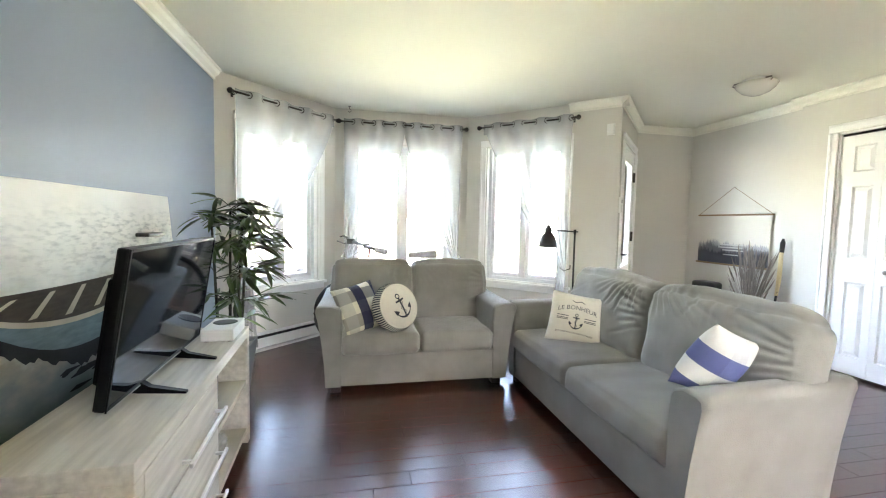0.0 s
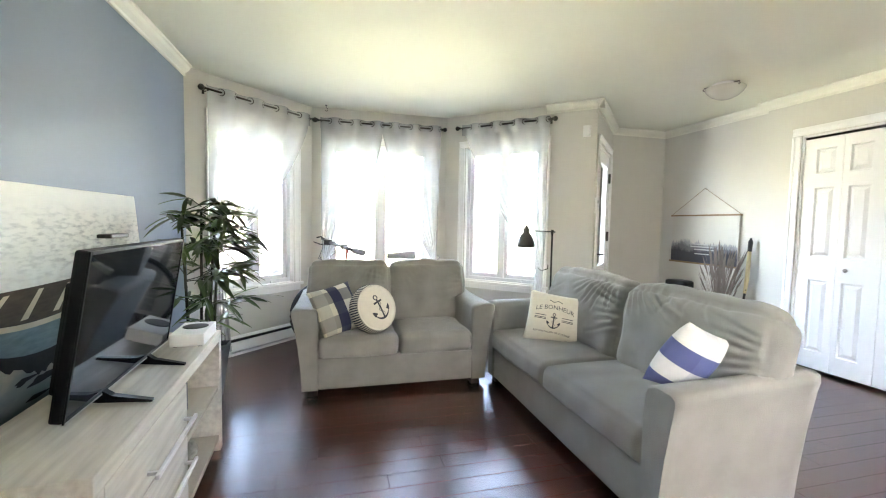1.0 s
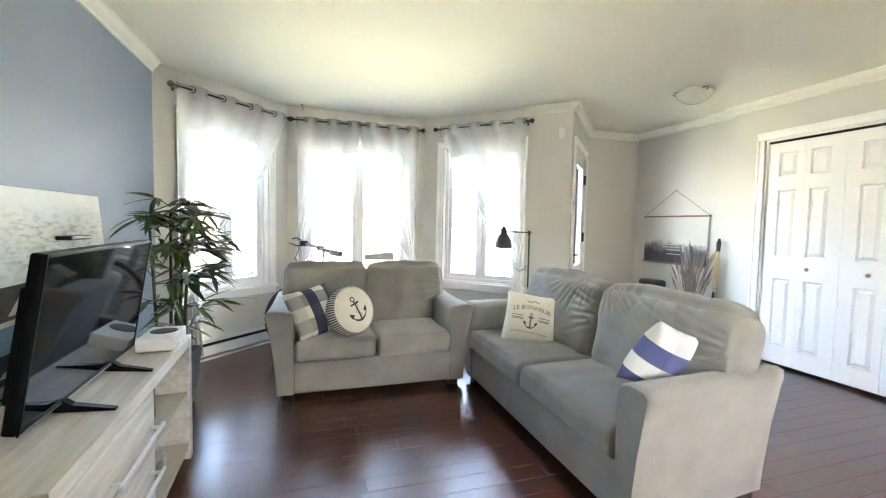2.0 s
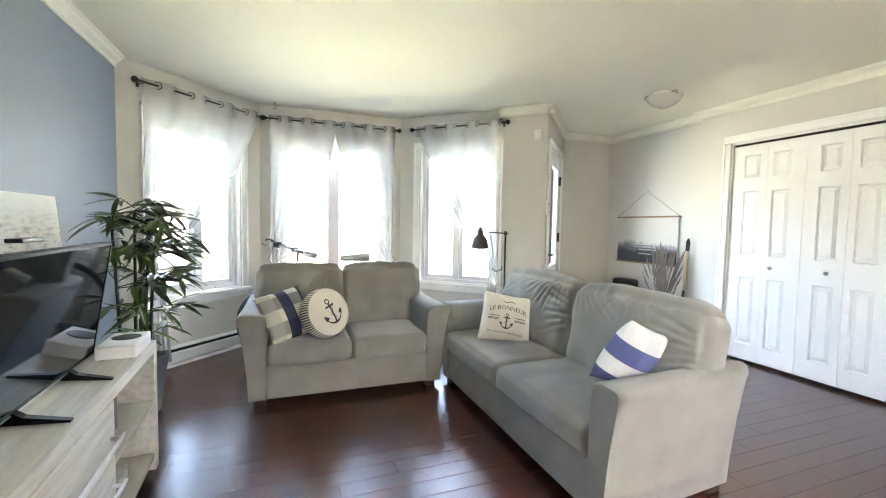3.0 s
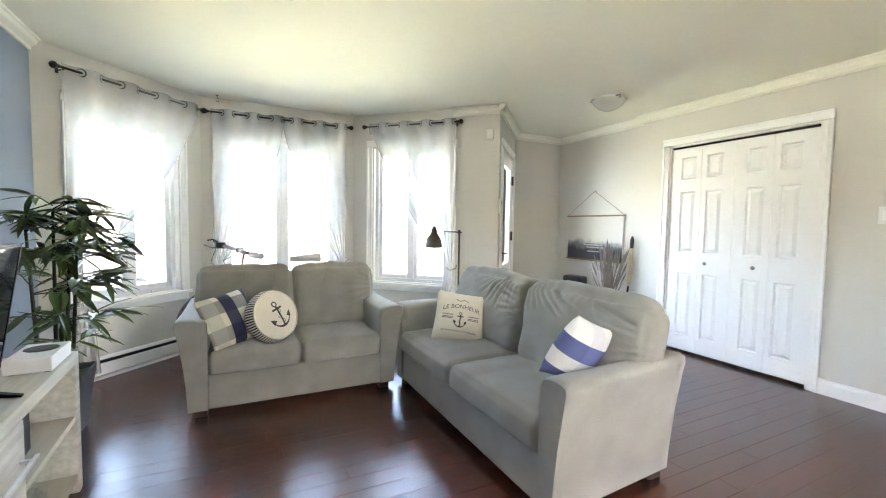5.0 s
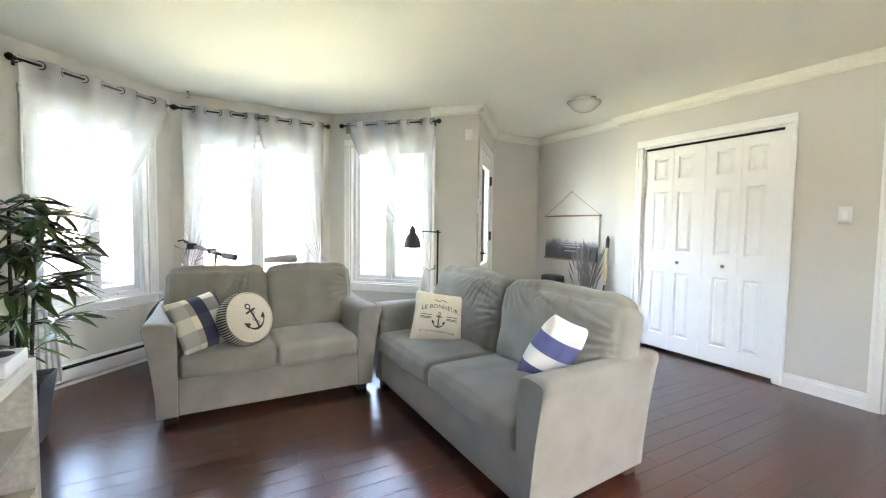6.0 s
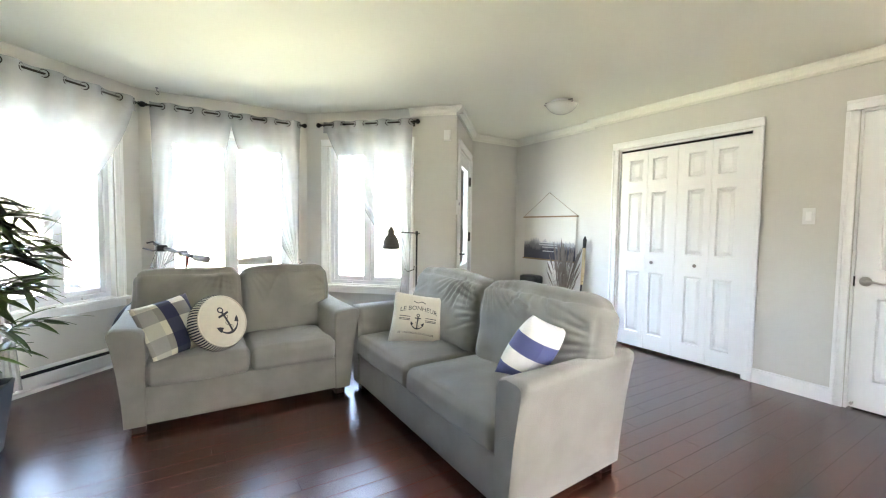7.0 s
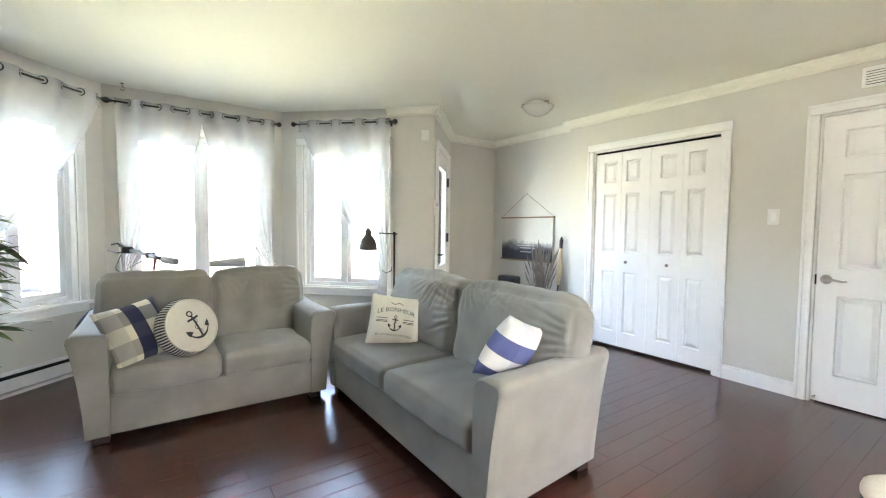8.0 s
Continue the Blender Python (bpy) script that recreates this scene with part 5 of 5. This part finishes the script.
    part("seat_post", tube(bmesh.new(), [(0.66, 0, 0.72), (0.70, 0, 0.86)], 0.013, 10), M_STEEL, b)
    bm = bmesh.new()
    rows = []
    for k in range(9):
        t = k / 8
        x = 0.56 + 0.27 * t
        w = 0.022 + 0.065 * t ** 1.6
        rows.append([bm.verts.new((x, w * math.cos(a), 0.892 + 0.012 * t + (0.026 + 0.018 * t) * math.sin(a))) for a in (2 * math.pi * q / 14 for q in range(14))])
    for a, c in zip(rows, rows[1:]):
        for q in range(14):
            bm.faces.new((a[q], a[(q + 1) % 14], c[(q + 1) % 14], c[q]))
    bm.faces.new(rows[0])
    bm.faces.new(rows[-1])
    part("saddle", bm, mat("grey_saddle", (0.45, 0.44, 0.42), 0.6), b, "grey padded saddle", True)
    cr = bmesh.new()
    tube(cr, [(0.58, -0.07, 0.30), (0.58, 0.07, 0.30)], 0.018, 10)
    tube(cr, [(0.58, -0.07, 0.30), (0.62, -0.075, 0.14)], 0.009, 8)
    tube(cr, [(0.58, 0.07, 0.30), (0.54, 0.075, 0.46)], 0.009, 8)
    part("crank", cr, M_STEEL, b)
    st = bmesh.new()
    tube(st, [(0.95, -0.05, 0.32), (0.92, -0.20, 0.012)], 0.008, 8)
    part("kickstand", st, M_STEEL, b)


bicycle()


# ---- floor lamp ----
def floor_lamp():
    c = thing("floor_lamp", pose(1.925, 3.42, 0), "black metal reading floor lamp with a bell shade", "floor lamp")
    bm = bmesh.new()
    lathe(bm, [(0.115, 0), (0.118, 0.008), (0.110, 0.016), (0.014, 0.022), (0.010, 0.035)], 28)
    part("base", bm, M_BLACK, c, "", True)
    part("pole", tube(bmesh.new(), [(0, 0, 0.03), (0, 0, 1.165)], 0.0085, 10), M_BLACK, c, "", True)
    bm = bmesh.new()
    tube(bm, [(0.03, 0.0, 1.158), (-0.235, 0.03, 1.168)], 0.006, 8)
    tube(bm, [(0.0, 0, 1.140), (0.0, 0, 1.178)], 0.012, 10)
    part("arm", bm, M_BLACK, c, "", True)
    bm = bmesh.new()
    outer = [(0.012, 0.20), (0.016, 0.185), (0.022, 0.175), (0.030, 0.165), (0.030, 0.130), (0.042, 0.118), (0.064, 0.085), (0.076, 0.045), (0.080, 0.0)]
    inner = [(r - 0.003, z - 0.002) for r, z in reversed(outer)][:-2]
    lathe(bm, outer + inner, 28)
    sh = part("shade", bm, M_LAMP, c, "black bell-shaped shade", True)
    sh.location = (-0.243, 0.03, 1.018)


floor_lamp()


# ---- entry corner ----
def scroll():
    m = pose(4.065, 3.85, 0, 0, 0, -90)
    c = thing("wall_scroll", m, "hanging canvas print of a misty forest with wooden rails", "picture")
    w = 0.90
    for z in (1.365, 0.815):
        part("rail", boxes(((-w / 2 - 0.01, -0.018, z - 0.009), (w / 2 + 0.01, 0.004, z + 0.009)), bevel=0.002), M_TAN, c, "thin wooden rail")
    mt = mat("misty_print", (0.62, 0.60, 0.53), 0.8, (0.58, 0.56, 0.50), 4, 0.05, 200)
    part("canvas", boxes(((-w / 2 + 0.01, -0.008, 0.815), (w / 2 - 0.01, -0.004, 1.365))), mt, c)
    rg = random.Random(8)
    for layer, (col, y, base, hi) in enumerate((((0.30, 0.30, 0.30), -0.0095, 1.00, 0.12), ((0.15, 0.15, 0.16), -0.0110, 0.96, 0.13), ((0.055, 0.055, 0.065), -0.0125, 0.90, 0.16))):
        bm = bmesh.new()
        x = -w / 2 + 0.012
        xs, n = [], 44
        for k in range(n):
            x0 = -w / 2 + 0.012 + (w - 0.024) * k / n
            x1 = x0 + (w - 0.024) / n
            t = k / n
            peak = base + hi * (0.3 + 0.7 * abs(noise.noise((t * 5, layer * 3.0, 0.5)))) * (1.15 - 0.6 * t) + rg.uniform(0, 0.03)
            mid = base + (peak - base) * 0.5
            lo = [bm.verts.new((q, y, z)) for q, z in ((x0, 0.824), (x1, 0.824), (x1, mid), ((x0 + x1) / 2, peak), (x0, mid))]
            bm.faces.new(lo)
        part("tree_print", bm, mat("print_ink", col, 0.85, tuple(v * 1.3 for v in col), 10), c)
    wb = bmesh.new()
    for z, a, b in ((1.035, -0.13, 0.18), (1.005, -0.15, 0.14), (0.975, -0.10, 0.16), (0.925, -0.09, 0.10)):
        box(wb, (a, -0.0145, z - 0.006), (b, -0.0138, z + 0.006))
    part("printed_bars", wb, mat("pale_print", (0.55, 0.55, 0.53), 0.85), c)
    cord = bmesh.new()
    for s in (-1, 1):
        tube(cord, [(s * w / 2, -0.008, 1.374), (0, -0.008, 1.668)], 0.0025, 6)
    part("cord", cord, M_TAN, c)
    nb = bmesh.new()
    tube(nb, [(0, 0.013, 1.668), (0, -0.014, 1.668)], 0.004, 8)
    part("nail", nb, M_STEEL, c)


scroll()


def entry_table():
    t = thing("console_table", pose(3.86, 3.93, 0), "dark low wooden console table by the entry wall", "table")
    part("tabletop", boxes(((-0.17, -0.36, 0.452), (0.17, 0.36, 0.482)), bevel=0.003), M_WALNUT, t)
    for x in (-0.15, 0.13):
        for y in (-0.34, 0.31):
            part("leg", boxes(((x, y, 0), (x + 0.03, y + 0.03, 0.452)), bevel=0.002), M_WALNUT, t)


entry_table()
c = thing("black_case", pose(3.86, 3.94, 0.482, 0, 0, 6), "small black fabric case on the entry table", "case")
part("body", cushion(0.16, 0.26, 0.135, 0.02, 0.01, 0.004, 3, (), (10, 12, 8)), M_BLACK, c, "", True).location = (-0.08, -0.13, 0)
bm = bmesh.new()
tube(bm, [(-0.03, -0.16, 0.012), (-0.06, -0.22, 0.03), (-0.04, -0.27, 0.012), (0.0, -0.24, 0.012)], 0.008, 8)
part("strap", bm, M_BLACK, c, "", True)


def grass_vase():
    v = thing("grass_vase", pose(3.86, 3.42, 0), "dark floor vase filled with dried grey grasses", "vase")
    bm = bmesh.new()
    lathe(bm, [(0.07, 0), (0.09, 0.04), (0.10, 0.18), (0.07, 0.33), (0.055, 0.40), (0.062, 0.43), (0.054, 0.43), (0.05, 0.36)], 20)
    part("vase", bm, M_POT, v, "", True)
    rg = random.Random(21)
    for k in range(110):
        a, r = rg.uniform(0, 6.28), 0.26 * rg.random() ** 0.6
        h = rg.uniform(0.55, 0.98) * (1.05 - 0.5 * r)
        dx, dy = r * math.cos(a) * 0.5, r * math.sin(a)
        bm = bmesh.new()
        tube(bm, [(0, 0, 0.10), (dx * 0.25, dy * 0.25, 0.10 + h * 0.45), (dx, dy, 0.10 + h)], [0.003, 0.0028, 0.0014], 4)
        if k % 2 == 0:
            tube(bm, [(dx * 0.66, dy * 0.66, 0.10 + h * 0.78), (dx * 0.85, dy * 0.85, 0.10 + h * 0.9), (dx * 1.03, dy * 1.03, 0.10 + h * 1.03)], [0.002, 0.010, 0.001], 5)
        part("stem", bm, M_GRASS, v)


grass_vase()
c = thing("wooden_paddle", pose(3.90, 3.235, 0.0), "pale slim wooden stick with black tips leaning on wall", "paddle")
bm = bmesh.new()
tube(bm, [(-0.02, 0.0, 0.0), (0.06, -0.01, 0.62)], 0.011, 8)
part("shaft", bm, M_BLACK, c)
bm = bmesh.new()
tube(bm, [(0.055, -0.008, 0.58), (0.085, 0.0, 0.72), (0.11, 0.012, 1.0)], [0.014, 0.020, 0.018], 10)
part("blade", bm, mat("pale_birch", (0.62, 0.50, 0.28), 0.5), c)
bm = bmesh.new()
tube(bm, [(0.110, 0.012, 0.995), (0.122, 0.016, 1.09), (0.124, 0.016, 1.13)], [0.019, 0.022, 0.010], 10)
part("tip", bm, M_BLACK, c)

# ---- fixtures ----
c = thing("ceiling_light", pose(3.16, 2.86, CEIL), "flush frosted-glass ceiling light with metal clips", "ceiling light")
bm = bmesh.new()
lathe(bm, [(0.095, 0.0), (0.095, -0.018), (0.080, -0.022)], 28)
part("base_plate", bm, M_WHITEPL, c)
bm = bmesh.new()
lathe(bm, [(0.146, -0.034), (0.148, -0.039), (0.132, -0.066), (0.098, -0.098), (0.052, -0.120), (0.002, -0.128)], 32)
part("glass_bowl", bm, mat("frosted_glass_bowl", (0.70, 0.69, 0.62), 0.25, (0.66, 0.65, 0.58), 5), c, "frosted glass bowl", True)
for k in range(3):
    a = radians(20 + 120 * k)
    bm = bmesh.new()
    tube(bm, [(0.08 * math.cos(a), 0.08 * math.sin(a), -0.012), (0.150 * math.cos(a), 0.150 * math.sin(a), -0.022), (0.158 * math.cos(a), 0.158 * math.sin(a), -0.038), (0.146 * math.cos(a), 0.146 * math.sin(a), -0.046)], 0.006, 8)
    part("clip", bm, M_KNOB, c)
c = thing("ceiling_hook", pose(-0.07, 4.60, CEIL), "small black screw hook in the ceiling", "hook")
bm = bmesh.new()
tube(bm, [(0, 0, 0), (0, 0, -0.025), (0.014, 0, -0.036), (0.016, 0, -0.052), (0.002, 0, -0.062), (-0.012, 0, -0.052)], 0.0028, 8)
part("hook", bm, M_BLACK, c, "", True)
part("washer", lathe(bmesh.new(), [(0.012, 0), (0.012, -0.003), (0.004, -0.004)], 14), M_BLACK, c)
w3 = wall_frame(3)
c = thing("door_chime", w3 @ pose(1.555, 0, 2.135), "small white chime box high on the wall", "chime")
part("cover", boxes(((-0.033, -0.035, -0.05), (0.033, -0.001, 0.05)), bevel=0.004), M_WHITEPL, c)
part("base_plate", boxes(((-0.036, -0.012, -0.053), (0.036, -0.0005, 0.053)), bevel=0.002), M_TRIM, c)
c = thing("thermostat", wall_frame(4) @ pose(0.045, 0, 1.42), "narrow white thermostat beside the front door", "thermostat")
part("cover", boxes(((-0.03, -0.026, -0.075), (0.03, -0.001, 0.075)), bevel=0.004), M_WHITEPL, c)
part("display", boxes(((-0.02, -0.0275, 0.02), (0.02, -0.0255, 0.05))), M_POT, c)
we = wall_frame(8)
c = thing("light_switch", we @ pose(3.14 - 1.232, 0, 1.332), "white rocker light switch on the wall", "light switch")
part("plate", boxes(((-0.038, -0.007, -0.060), (0.038, -0.001, 0.060)), bevel=0.003), M_WHITEPL, c)
part("rocker", boxes(((-0.017, -0.011, -0.034), (0.017, -0.0065, 0.034)), bevel=0.002), M_TRIM, c)
c = thing("wall_vent", we @ pose(3.14 - 0.60, 0, 2.235), "white slotted air vent above the door", "vent")
part("frame", boxes(((-0.19, -0.010, -0.065), (0.19, -0.001, -0.048)), ((-0.19, -0.010, 0.048), (0.19, -0.001, 0.065)), ((-0.19, -0.010, -0.048), (-0.172, -0.001, 0.048)), ((0.172, -0.010, -0.048), (0.19, -0.001, 0.048)), bevel=0.002), M_TRIM, c)
part("backing", boxes(((-0.172, -0.003, -0.048), (0.172, -0.001, 0.048))), M_DARK, c)
for k in range(6):
    z = -0.042 + 0.0165 * k
    s = part("slat", boxes(((-0.171, -0.002, -0.001), (0.171, 0.002, 0.011))), M_TRIM, c)
    s.matrix_local = pose(0, -0.0065, z, 28, 0, 0)

# a round tufted stool near the door
c = thing("ottoman", pose(2.265, 0.195, 0), "dark round ottoman with a cream fleece top", "ottoman")
bm = bmesh.new()
lathe(bm, [(0.16, 0.0), (0.20, 0.01), (0.205, 0.265), (0.19, 0.285)], 28)
part("body", bm, M_BLACK, c, "", True)
bm = bmesh.new()
lathe(bm, [(0.192, 0.280), (0.203, 0.290), (0.200, 0.307), (0.18, 0.321), (0.10, 0.330), (0.002, 0.333)], 30)
for v in bm.verts:
    v.co.z += 0.006 * noise.noise(v.co * 40)
part("fleece_top", bm, mat("cream_fleece", (0.72, 0.69, 0.60), 0.95, (0.6, 0.57, 0.5), 40, 0.5, 120), c, "", True)


# ---- floor planks ----
def planks():
    meshes = []
    wdt = 0.108
    for ln in (0.55, 0.80, 1.05, 1.22):
        bm = bmesh.new()
        box(bm, (0.0006, 0.0006, -0.010), (ln - 0.0006, wdt - 0.0006, 0.0))
        top = [e for e in bm.edges if all(v.co.z > -0.001 for v in e.verts)]
        bmesh.ops.bevel(bm, geom=top, offset=0.0009, segments=1, affect="EDGES")
        me = bpy.data.meshes.new("plank")
        bm.to_mesh(me)
        bm.free()
        me.materials.append(M_FLOOR)
        meshes.append((ln, me))
    rg = random.Random(77)
    rest = bmesh.new()
    y = -1.5 - 14 * wdt
    row = 0
    count = 0
    while y < 4.75:
        spans = [(-1.16, 4.09)]
        if y > 3.50:
            spans = [(max(-1.16, y + wdt - 4.93 - 0.13), 1.26 + (4.71 - y) * 1.044 + 0.03)]
            if y < 4.5:
                spans.append((2.45 + (y - 3.57) * 0.925, 4.09))
        x = -1.16 - rg.uniform(0, 1.0)
        while x < 4.1:
            ln, me = rg.choice(meshes)
            for lo, hi in spans:
                x0, x1 = max(x, lo), min(x + ln, hi)
                if x1 - x0 < 0.01:
                    continue
                if 0.9 < y < 3.3 and count < 300 and x0 == x and x1 == x + ln:
                    o = new("plank", me)
                    o.parent = FLOOR
                    o.location = (x, y, 0)
                    count += 1
                else:
                    box(rest, (x0 + 0.0004, y + 0.0004, -0.010), (x1 - 0.0004, y + wdt - 0.0004, 0.0))
            x += ln
        y += wdt
        row += 1
    o = part("far_planks", rest, M_FLOOR, FLOOR)
    tagged(o, kind="stuff")


planks()
